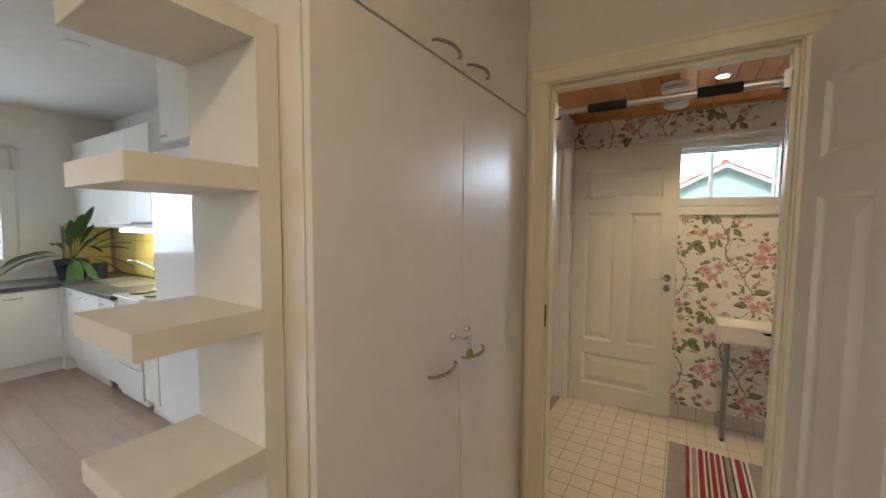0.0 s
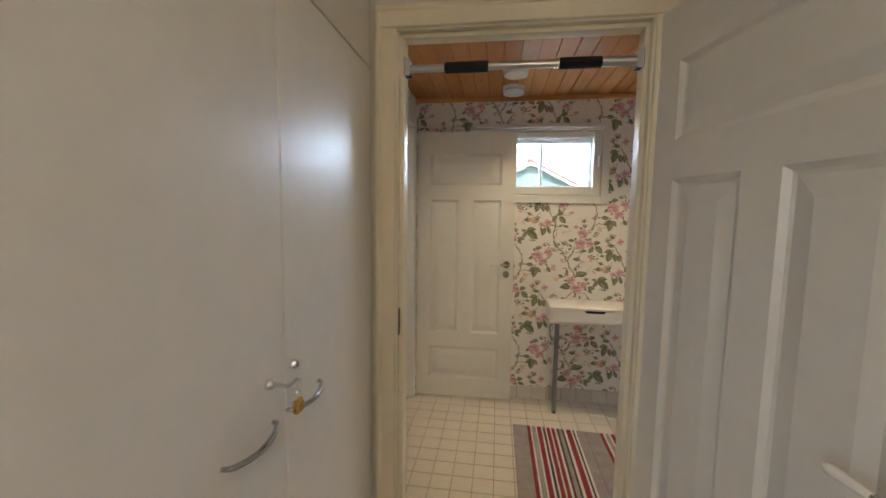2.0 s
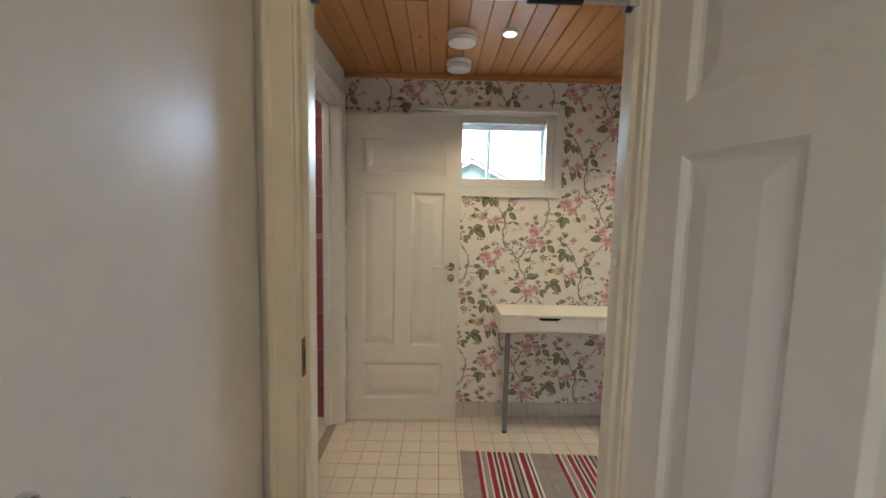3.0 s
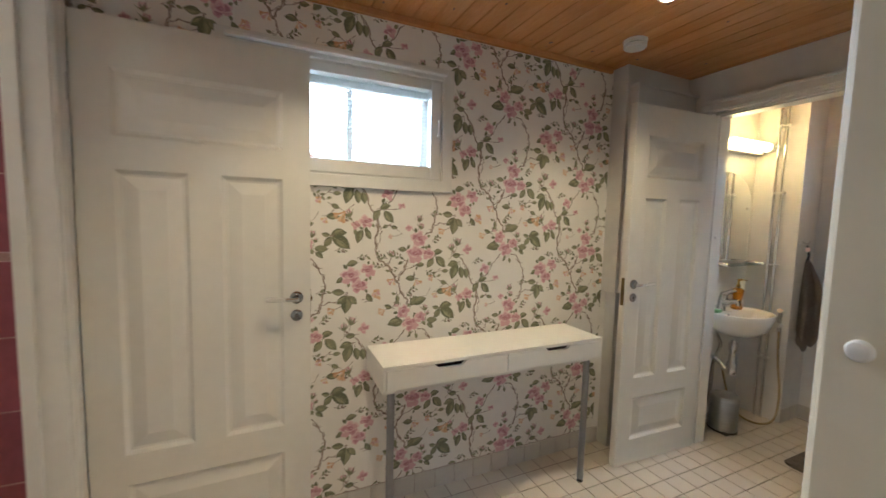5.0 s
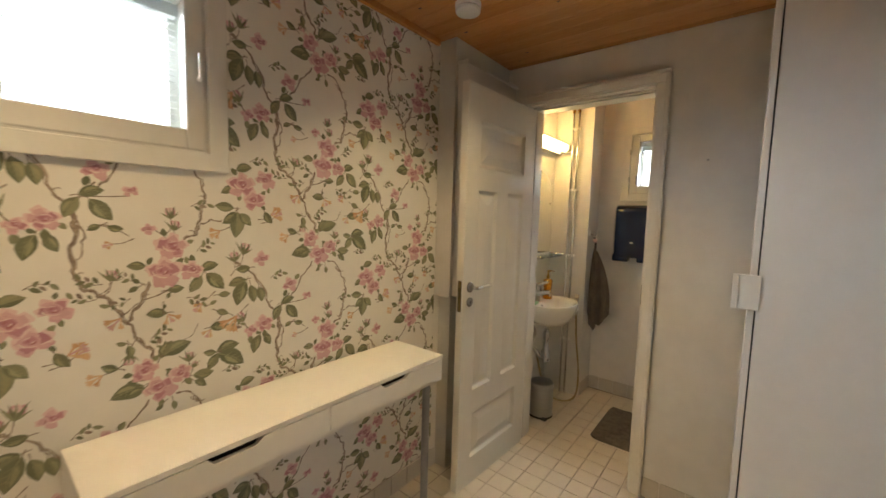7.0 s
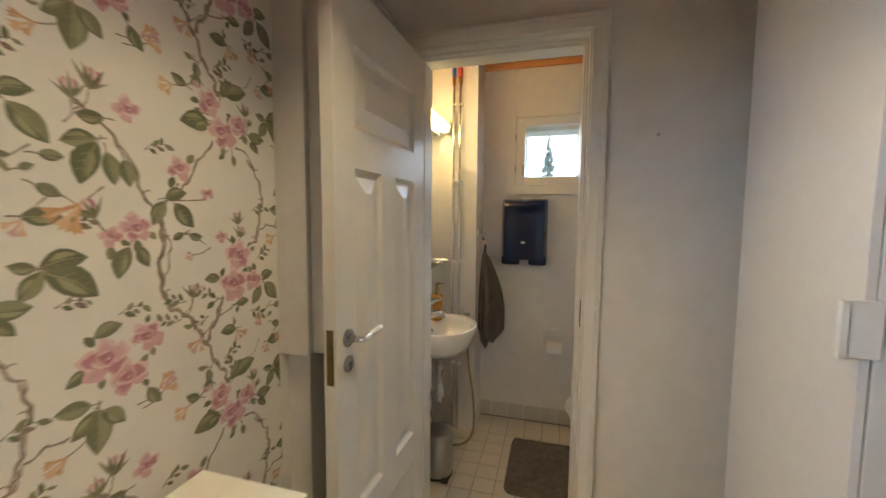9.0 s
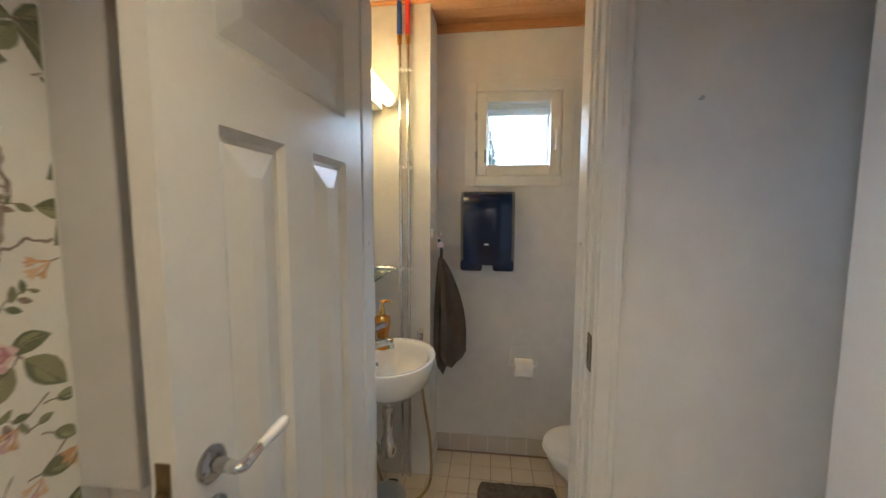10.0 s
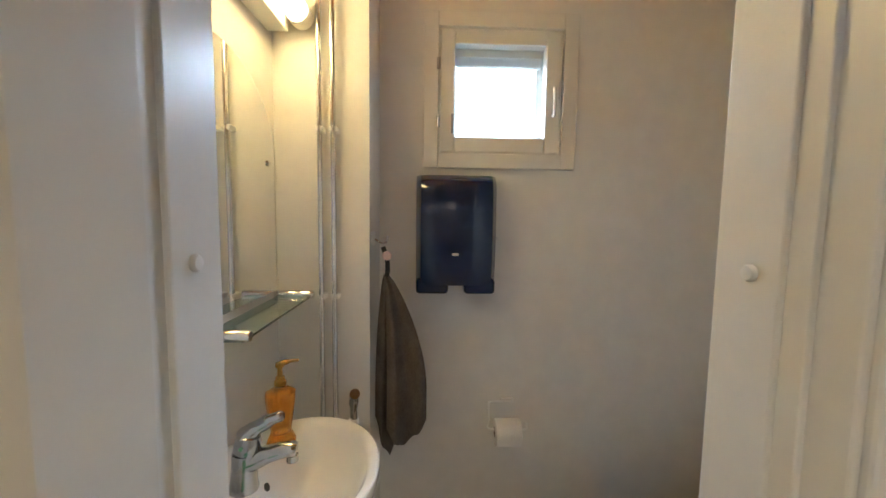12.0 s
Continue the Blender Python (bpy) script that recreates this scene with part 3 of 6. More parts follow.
win1, b1 = window("window_1", "white painted window with a venetian blind between its panes", "x", -0.29, 0.61, 1.59, 2.065, NORTH, 0.30, 0,
                  (-0.235, 0.552, 1.655, 2.015), 0.186)
part("catch", tube(curve_points([(0.582, NORTH - 0.02, 1.80), (0.582, NORTH - 0.035, 1.81), (0.582, NORTH - 0.033, 1.86), (0.582, NORTH - 0.03, 1.87)], 4), 0.006, 8), PLAST, win1, "", True)
blind1 = thing("venetian_blind", "white venetian blind with open slats between window panes", "blind", (0.16, NORTH + 0.07, 1.655))
part("headrail", box(-0.235, 0.552, NORTH + 0.055, NORTH + 0.085, 1.985, 2.012, 0.002), PLAST, blind1)
for k in range(17):
    z = 1.665 + 0.019 * k
    part("slat", boxes((-0.232, 0.55, NORTH + 0.066, NORTH + 0.076, z, z + 0.0006)), PLAST, blind1)
for x in (-0.10, 0.43):
    part("ladder_cord", tube([(x, NORTH + 0.058, 1.66), (x, NORTH + 0.058, 1.99)], 0.0008, 5), PLAST, blind1)
strip = thing("blind_cassette", "thin white roller blind rail above the window", "blind rail", (0.1, NORTH, 2.085))
part("rail", box(-0.31, 0.62, NORTH - 0.045, NORTH - 0.016, 2.082, 2.098, 0.003), PLAST, strip)

win2, b2 = window("window_2", "small white painted toilet window with its blind drawn up", "y", 2.372, 2.838, 1.625, 2.083, 3.425, 0.27, 0,
                  (2.434, 2.777, 1.689, 2.026), None)
part("catch", tube(curve_points([(3.413, 2.405, 1.77), (3.398, 2.405, 1.78), (3.400, 2.405, 1.84), (3.404, 2.405, 1.87)], 4), 0.0065, 8), PLAST, win2, "white window catch", True)
for z in (1.74, 1.95):
    part("hinge", tube([(3.408, 2.838, z - 0.02), (3.408, 2.838, z + 0.02)], 0.006, 8), STEEL, win2, "", True)
part("limiter", box(3.406, 3.418, 2.780, 2.790, 1.70, 1.77, 0.002), GREYM, win2, "dark window limiter")
blind2 = thing("venetian_blind", "white venetian blind drawn up to the window's head", "blind", (3.49, 2.605, 1.97))
part("headrail", box(3.478, 3.508, 2.436, 2.775, 2.000, 2.025, 0.002), PLAST, blind2)
for k in range(9):
    part("slat", box(3.481, 3.505, 2.438, 2.773, 1.968 + 0.0035 * k, 1.969 + 0.0035 * k), PLAST, blind2)
for y in (2.46, 2.75):
    part("ladder_cord", tube([(3.493, y, 1.692), (3.493, y, 1.97)], 0.001, 5), PLAST, blind2)

win3 = thing("window_3", "white kitchen window with a cloth valance above", "window", kind="structure")
for r in ((-5.86, -5.72, -0.70, -0.63, 1.0, 2.15), (-5.86, -5.72, 0.95, 1.02, 1.0, 2.15), (-5.86, -5.72, -0.63, 0.95, 1.0, 1.07), (-5.86, -5.72, -0.63, 0.95, 2.08, 2.15)):
    part("window_frame", box(*r, 0.004), TRIM, win3)
part("window_frame", box(-5.712, -5.69, 0.95, 1.06, 0.95, 2.2, 0.004), TRIM, win3)
pn = part("pane", box(-5.80, -5.796, -0.63, 0.95, 1.07, 2.08), GLASS, win3)
pn.visible_shadow = False
# unseen window frame, added round the opening of the south fill lamp
win4 = thing("added_window_4", "wide white window out of view, added to let in light", "window", kind="structure")
for r in ((-4.05, -3.98, -2.895, -2.81, 0.9, 2.2), (-1.82, -1.75, -2.895, -2.81, 0.9, 2.2), (-3.98, -1.82, -2.895, -2.81, 0.9, 0.97), (-3.98, -1.82, -2.895, -2.81, 2.13, 2.2)):
    part("window_frame", box(*r, 0.004), TRIM, win4)
valance = thing("valance", "gathered pale cloth valance over the kitchen window", "valance", (-5.64, 0.3, 1.98))
bm = bmesh.new()
cols = []
for k in range(121):
    y = -0.75 + 1.83 * k / 120
    wob = 0.018 * math.sin(k * 0.9) + 0.008 * math.sin(k * 2.3)
    cols.append([bm.verts.new((-5.635 + wob * (0.3 + q), y, 2.18 - 0.22 * q)) for q in (0, 0.15, 0.5, 1)])
for a, b in zip(cols, cols[1:]):
    for k in range(3):
        bm.faces.new((a[k], b[k], b[k + 1], a[k + 1]))
ob = part("cloth", bm, CLOTH, valance, "", True)
ob.modifiers.new("thickness", "SOLIDIFY").thickness = 0.003
part("rod", tube([(-5.65, -0.8, 2.17), (-5.65, 1.13, 2.17)], 0.008, 10), PLAST, valance, "", True)


# ---- hall: closet, open shelf, pull-up bar ----
def bow_handle(parent, a, b, out, r=0.0054):
    """A bowed bar handle from a to b that stands off its front by the vector out."""
    a, b, out = Vector(a), Vector(b), Vector(out)
    pts = curve_points([a, a + out * 0.55 + (b - a) * 0.06, a + (b - a) * 0.35 + out * 1.0, a + (b - a) * 0.7 + out * 0.85, b - (b - a) * 0.03 + out * 0.35, b], 5)
    n = len(pts)
    part("handle", tube(pts, [r * (1.15 - 0.35 * abs(2 * k / (n - 1) - 1)) for k in range(n)], 10), CHROME_DIMMED, parent, "satin chrome bow handle", True)


closet = thing("built_in_closet", "cream-white built-in closet with tall doors and upper doors", "closet", (-0.9, 1.155, 0))
part("body", box(-1.05, -0.602, 0.532, 1.728, 0, 2.60), CLOSET, closet)
part("side_panel", box(-1.0, -0.602, 0.5225, 0.5315, 0.0, 2.6, 0.001), CLOSET, closet)
part("plinth", box(-0.602, -0.598, 0.535, 1.728, 0.0, 0.08), CLOSET, closet)
for y0, y1, hy, z0 in ((0.526, 1.129, 1.118, 0.90), (1.133, 1.712, 1.225, 0.93)):
    leaf = part("door", box(-0.601, -0.58, y0, y1, 0.085, 1.938, 0.0025), CLOSET, closet)
for y0, y1 in ((0.526, 1.129), (1.133, 1.700)):
    part("upper_door", box(-0.601, -0.58, y0, y1, 1.944, 2.585, 0.0025), CLOSET, closet)
for y0 in (0.930, 1.130):
    bow_handle(closet, (-0.58, y0, 1.018), (-0.58, y0 + 0.150, 1.018), (0.034, 0, 0))
    bow_handle(closet, (-0.58, y0 + 0.014, 1.974), (-0.58, y0 + 0.158, 1.974), (0.034, 0, 0))
for y, z in ((1.066, 1.104), (1.160, 1.110)):
    lk = part("cam_lock", lathe([(0.011, 0), (0.011, 0.006), (0.0095, 0.008), (0.008, 0.012)], (-0.58, y, z), (1, 0, 0), 20), CHROME, closet, "small chrome cam lock", True)
    # black sliver on the lock face imitates the slot's dark
    part("keyway", box(-0.569, -0.5675, y - 0.001, y + 0.001, z - 0.004, z + 0.004), BLACK, lk)
padlock = thing("padlock", "small brass padlock hung on the closet's key", "padlock", (-0.545, 1.12, 1.04))
part("key", boxes((-0.568, -0.535, 1.080, 1.084, 1.111, 1.119), (-0.540, -0.536, 1.082, 1.122, 1.108, 1.116), bevel=0.001), CHROME, padlock, "chrome key in the lock")
part("ring", tube([(-0.538, 1.125 + 0.012 * math.cos(a), 1.098 + 0.012 * math.sin(a)) for a in (2 * math.pi * k / 20 for k in range(21))], 0.0012, 6), CHROME, padlock, "", True)
part("shackle", tube(curve_points([(-0.538, 1.118, 1.066), (-0.538, 1.118, 1.080), (-0.538, 1.125, 1.088), (-0.538, 1.132, 1.080), (-0.538, 1.132, 1.066)], 4), 0.0016, 8), CHROME, padlock, "", True)
part("lock_body", box(-0.545, -0.531, 1.110, 1.140, 1.038, 1.067, 0.005, seg=3), BRASS, padlock, "worn brass body")
padlock.location += Vector((0, -0.018, -0.009))

shelf = thing("open_shelf", "cream-white open shelf of five cantilevered boards on an upright", "shelf", (-0.80, 0.40, 0))
part("upright", box(-0.930, -0.668, 0.472, 0.520, 0.0, 1.860, 0.0015), SHELFP, shelf)
for z in (1.860, 1.573, 1.295, 1.008, 0.721, 0.434):
    part("board", box(-0.930, -0.668, 0.258, 0.472, z - 0.0455, z, 0.0015), SHELFP, shelf)

bar = thing("pull_up_bar", "steel doorway pull-up bar with two black foam grips", "pull-up bar", (-0.08, 1.762, 1.95))
part("tube", tube([(-0.455, 1.762, 1.952), (0.308, 1.762, 1.952)], 0.0125, 16), STEEL, bar, "", True)
part("sleeve", tube([(0.05, 1.762, 1.952), (0.308, 1.762, 1.952)], 0.0155, 16), STEEL, bar, "", True)
for x0, x1 in ((-0.331, -0.180), (0.054, 0.192)):
    part("grip", tube([(x0, 1.762, 1.952), (x0 + 0.004, 1.762, 1.952), (x1 - 0.004, 1.762, 1.952), (x1, 1.762, 1.952)], [0.015, 0.0185, 0.0185, 0.015], 18), FOAM, bar, "black foam grip", True)
for x, s in ((-0.472, 1), (0.318, -1)):
    part("bracket", boxes((min(x, x + s * 0.003), max(x, x + s * 0.003), 1.742, 1.782, 1.925, 1.99), (min(x, x + s * 0.022), max(x, x + s * 0.022), 1.742, 1.745, 1.925, 1.985),
                          (min(x, x + s * 0.022), max(x, x + s * 0.022), 1.779, 1.782, 1.925, 1.985), bevel=0.001), CHROME, bar, "chrome end bracket")
# unseen fixture, added to carry the hall's fill light
added_hall_lamp = thing("added_ceiling_lamp", "round opal glass ceiling lamp added out of view, lit", "ceiling lamp", (0.28, -0.80, 2.52))
part("base", lathe([(0.10, 0.05), (0.10, 0.08)], (0.28, -0.80, 2.52)), PLAST, added_hall_lamp, "", True)
dome = part("dome", lathe([(0.06, 0.02), (0.13, 0.035), (0.155, 0.052), (0.15, 0.062)], (0.28, -0.80, 2.50)), GLOW, added_hall_lamp, "opal glass dome", True)


# ---- utility room ----
table = thing("drawer_table", "narrow white wall table with two drawers and grey legs", "table", (0.83, 3.22, 0))
X0, X1, Y0, Y1 = 0.246, 1.416, 3.078, 3.364
part("top", box(X0, X1, Y0, Y1, 0.796, 0.812, 0.0015), TABLE, table)
part("wall_rail", box(X0 + 0.01, X1 - 0.01, Y1, NORTH, 0.72, 0.78), TABLE, table)
part("bottom", box(X0, X1, Y0 + 0.004, Y1, 0.697, 0.711, 0.001), TABLE, table)
for x0, x1 in ((X0, X0 + 0.014), (X1 - 0.014, X1), ((X0 + X1) / 2 - 0.007, (X0 + X1) / 2 + 0.007)):
    part("side", box(x0, x1, Y0 + 0.004, Y1, 0.711, 0.796, 0.001), TABLE, table)
for x0, x1, c in ((X0 + 0.016, (X0 + X1) / 2 - 0.008, 0.545), ((X0 + X1) / 2 + 0.008, X1 - 0.016, 1.13)):
    # front board with a cut-out finger grip along its top edge
    bm = bmesh.new()
    g, d = 0.075, 0.018
    prof = [(x0, 0.713), (x1, 0.713), (x1, 0.794), (c + g, 0.794), (c + g - 0.022, 0.794 - d), (c - g + 0.022, 0.794 - d), (c - g, 0.794), (x0, 0.794)]
    lo, hi = ([bm.verts.new((x, yy, z)) for x, z in prof] for yy in (Y0, Y0 + 0.015))
    n = len(prof)
    bm.faces.new(lo), bm.faces.new(hi[::-1])
    for k in range(n):
        bm.faces.new((lo[k], lo[(k + 1) % n], hi[(k + 1) % n], hi[k]))
    dr = part("drawer", bm, TABLE, table)
    # black sheet behind the grip imitates the drawer's shaded inside
    part("drawer_inside", box(x0, x1, Y0 + 0.03, Y0 + 0.034, 0.713, 0.79), BLACK, dr, "black sheet standing for the shade inside the drawer")
for x, y in ((X0 + 0.064, Y0 + 0.105), (X1 - 0.045, Y0 + 0.052)):
    lg = part("leg", tube([(x, y, 0.018), (x, y, 0.697)], 0.017, 16), GREYM, table, "grey metal leg", True)
    part("foot", lathe([(0.015, 0), (0.017, 0.004), (0.012, 0.008), (0.011, 0.02)], (x, y, 0.0), None, 16), BLACK, lg, "", True)

rug = thing("striped_rug", "grey, red and white striped cotton rug on the tiles", "rug", (0.78, 2.66, 0))
rng = random.Random(4)
x, RY0, RY1, k = 0.008, 2.25, 2.972, 0
order = [(0.095, RUGG), (0.020, RUGR), (0.012, RUGW), (0.024, RUGG), (0.010, RUGW), (0.026, RUGR), (0.012, RUGW), (0.014, RUGD), (0.010, RUGW), (0.022, RUGR),
         (0.010, RUGW), (0.020, RUGR), (0.014, RUGW), (0.012, RUGD), (0.024, RUGG), (0.010, RUGD), (0.016, RUGW), (0.030, RUGR), (0.012, RUGW), (0.010, RUGD), (0.014, RUGW), (0.055, RUGG)]
while x < 1.57:
    w, m = order[k % len(order)]
    w = min(w, 1.574 - x)
    bm = bmesh.new()
    steps = 8
    lo = [[bm.verts.new((px, RY0 + 0.03 * px + (RY1 - RY0 - 0.075 * px) * q / steps, pz + 0.0012 * math.sin(q * 2.1 + px * 5)))
           for px, pz in ((x, -0.0005), (x + 0.001, 0.007), (x + w - 0.001, 0.007), (x + w, -0.0005))] for q in range(steps + 1)]
    for a, b in zip(lo, lo[1:]):
        for j in range(3):
            bm.faces.new((a[j], a[j + 1], b[j + 1], b[j]))
    bm.faces.new(lo[0]), bm.faces.new(lo[-1])
    part("stripe", bm, m, rug)
    x, k = x + w, k + 1

ward = thing("wardrobe", "tall white wardrobe with a plain door and a white plastic handle", "wardrobe", (1.82, 1.6, 0))
part("side_panel", box(1.58, 2.055, 2.036, 2.052, 0.0, 2.20, 0.001), WARD, ward)
part("side_panel", box(1.58, 2.055, 1.256, 1.272, 0.0, 2.20, 0.001), WARD, ward)
part("back", box(2.045, 2.052, 1.272, 2.036, 0.0, 2.20), WARD, ward)
part("top", box(1.60, 2.045, 1.272, 2.036, 2.184, 2.20), WARD, ward)
part("plinth", box(1.615, 1.63, 1.272, 2.036, 0.0, 0.07), WARD, ward)
# solid black filling puts shade into the gaps round the doors
part("inside", box(1.603, 2.04, 1.274, 2.034, 0.075, 2.18), BLACK, ward, "black block standing for the shade inside the wardrobe")
for y0, y1 in ((1.658, 2.032), (1.276, 1.654)):
    wd = part("door", box(1.580, 1.598, y0, y1, 0.07, 2.19, 0.0015), WARD, ward)
    if y0 > 1.6:
        part("handle", boxes((1.5715, 1.5795, 2.026, 2.092, 1.165, 1.27), (1.566, 1.5715, 2.078, 2.092, 1.165, 1.27), bevel=0.002), PLAST, wd, "white plastic handle")


def disc_lamp(name, label, category, x, y, z, r, h):
    d = thing(name, label, category, (x, y, z - h))
    part("base", lathe([(r, 0), (r, -h * 0.36), (r * 0.97, -h * 0.42)], (x, y, z)), PLAST, d, "", True)
    # neck takes a dark colour in place of shade between the discs
    part("neck", lathe([(r * 0.80, -h * 0.42), (r * 0.80, -h * 0.56)], (x, y, z)), GREYM, d, "neck coloured dark for the shade between the discs", True)
    part("cover", lathe([(r * 0.94, -h * 0.56), (r * 0.96, -h * 0.60), (r * 0.96, -h * 0.82), (r * 0.90, -h * 0.96), (r * 0.7, -h)], (x, y, z)), PLAST, d, "", True)


disc_lamp("air_valve", "round white ceiling air valve", "air valve", -0.05, 2.80, TOP, 0.075, 0.05)
disc_lamp("air_valve", "round white ceiling air valve", "air valve", -0.048, 3.16, TOP, 0.075, 0.05)
disc_lamp("smoke_alarm", "round white smoke alarm on the pine ceiling", "smoke alarm", 1.508, 3.067, TOP, 0.055, 0.04)
for x, y in ((0.184, 2.768), (1.29, 2.735)):
    d = thing("downlight", "white recessed ceiling downlight, lit", "downlight", (x, y, TOP - 0.012))
    part("ring", lathe([(0.042, 0), (0.042, -0.006), (0.036, -0.011), (0.030, -0.011)], (x, y, TOP)), PLAST, d, "", True)
    part("bulb", lathe([(0.028, -0.0112), (0.026, -0.0125)], (x, y, TOP)), GLOWS, d, "glowing bulb", True)

# unseen shower fixture, added for the light on the tiles
sl = thing("added_ceiling_lamp", "round opal shower room ceiling lamp added out of view, lit", "ceiling lamp", (-2.02, 2.62, 2.38))
part("base", lathe([(0.09, 0), (0.09, 0.02)], (-2.02, 2.62, 2.40)), PLAST, sl, "", True)
part("dome", lathe([(0.05, -0.03), (0.10, -0.02), (0.12, 0.0), (0.12, 0.004)], (-2.02, 2.62, 2.395)), GLOW, sl, "opal dome", True)
switch = thing("light_switch", "white plastic rocker light switch on the wall", "light switch", (WEST, 2.345, 0.97))
part("plate", box(WEST, WEST + 0.011, 2.315, 2.400, 0.985, 1.07, 0.004), PLAST, switch)
part("rocker", box(WEST + 0.011, WEST + 0.016, 2.330, 2.385, 1.0, 1.055, 0.003), PLAST, switch)


# ---- toilet ----
disp = thing("towel_dispenser", "dark navy glossy plastic paper towel dispenser on the wall", "towel dispenser", (3.38, 2.766, 1.10))
bm = bmesh.new()
nz, ny2 = 20, 16
skin = []
for i in range(nz + 1):
    v = i / nz * 2 - 1
    row = []
    for q in range(ny2 + 1):
        u = q / ny2 * 2 - 1
        bulge = 0.020 * abs(u) ** 3 + 0.018 * abs(v) ** 3 + (0.030 * (max(0, v - 0.80) / 0.20) ** 2) + (0.035 * (max(0, abs(u) - 0.86) / 0.14) ** 2)
        row.append(bm.verts.new((3.318 + bulge, 2.766 + 0.149 * u, 1.337 + 0.202 * v)))
    skin.append(row)
for a, b in zip(skin, skin[1:]):
    for q in range(ny2):
        bm.faces.new((a[q], a[q + 1], b[q + 1], b[q]))
edge = [r[0] for r in skin] + skin[-1][1:] + [r[-1] for r in skin[-2::-1]] + skin[0][-2:0:-1]
back = [bm.verts.new((3.424, v.co.y, v.co.z)) for v in edge]
for k in range(len(edge)):
    bm.faces.new((edge[k], edge[(k + 1) % len(edge)], back[(k + 1) % len(edge)], back[k]))
bm.faces.new(back)
bmesh.ops.recalc_face_normals(bm, faces=bm.faces[:])
part("cover", bm, NAVY, disp, "", True)
part("lower_lip", box(3.345, 3.424, 2.619, 2.735, 1.10, 1.16, 0.014, seg=3), NAVY, disp, "", True)
part("lower_lip", box(3.345, 3.424, 2.793, 2.914, 1.10, 1.16, 0.014, seg=3), NAVY, disp, "", True)
part("badge", box(3.3165, 3.322, 2.758, 2.782, 1.247, 1.257, 0.001), PLAST, disp, "small white badge")
part("lock", lathe([(0.006, 0), (0.006, 0.003)], (3.36, 2.617, 1.31), (0, -1, 0), 12), STEEL, disp, "", True)
for y in (2.69, 2.85):
    part("screw", lathe([(0.004, 0), (0.003, 0.002)], (3.37, y, 1.536), (0, 0, 1), 10), STEEL, disp)

paper = thing("toilet_roll_holder", "white wall holder with a toilet paper roll", "toilet roll", (3.40, 2.553, 0.50))
part("plate", box(3.412, 3.425, 2.522, 2.575, 0.648, 0.666, 0.003), PLAST, paper)
part("wire", tube(curve_points([(3.405, 2.618, 0.656), (3.392, 2.626, 0.652), (3.375, 2.627, 0.60), (3.370, 2.622, 0.563), (3.370, 2.490, 0.560), (3.372, 2.480, 0.578), (3.372, 2.478, 0.588)], 5), 0.0045, 8), PLAST, paper, "", True)
part("arm", tube([(3.408, 2.525, 0.657), (3.404, 2.618, 0.656)], 0.0045, 8), PLAST, paper, "", True)
part("roll", lathe([(0.02, -0.05), (0.047, -0.05), (0.05, -0.047), (0.05, 0.047), (0.047, 0.05), (0.02, 0.05)], (3.370, 2.553, 0.552), (0, 1, 0)), PAPERW, paper, "white paper roll", True)
part("loose_sheet", box(3.319, 3.3205, 2.505, 2.601, 0.522, 0.552), PAPERW, paper)
part("core", lathe([(0.0195, -0.0505), (0.0195, 0.0505)], (3.370, 2.553, 0.552), (0, 1, 0), 16), RUGG, paper, "grey cardboard core")

# towel hook and towel on the column's side
hook = thing("towel_hook", "white plastic adhesive hook on the column", "hook", (3.24, 3.083, 1.27))
part("plate", box(3.225, 3.255, 3.071, 3.083, 1.28, 1.325, 0.004), PLAST, hook)
part("prong", tube(curve_points([(3.24, 3.075, 1.30), (3.24, 3.05, 1.285), (3.24, 3.035, 1.29), (3.24, 3.03, 1.31)], 4), 0.004, 8), CHROME, hook, "", True)
towel = thing("hand_towel", "grey-brown terry hand towel hanging from a hook", "towel", (3.24, 3.03, 0.72))
part("loop", tube(curve_points([(3.24, 3.045, 1.29), (3.24, 3.032, 1.25), (3.242, 3.03, 1.215), (3.24, 3.033, 1.19)], 4), 0.008, 8), BLACK, towel, "black and red ribbon loop", True)
part("charm", lathe([(0.014, -0.003), (0.016, 0), (0.014, 0.003)], (3.222, 3.03, 1.262), (-1, 0, 0), 16), PALE, towel, "round pale charm", True)
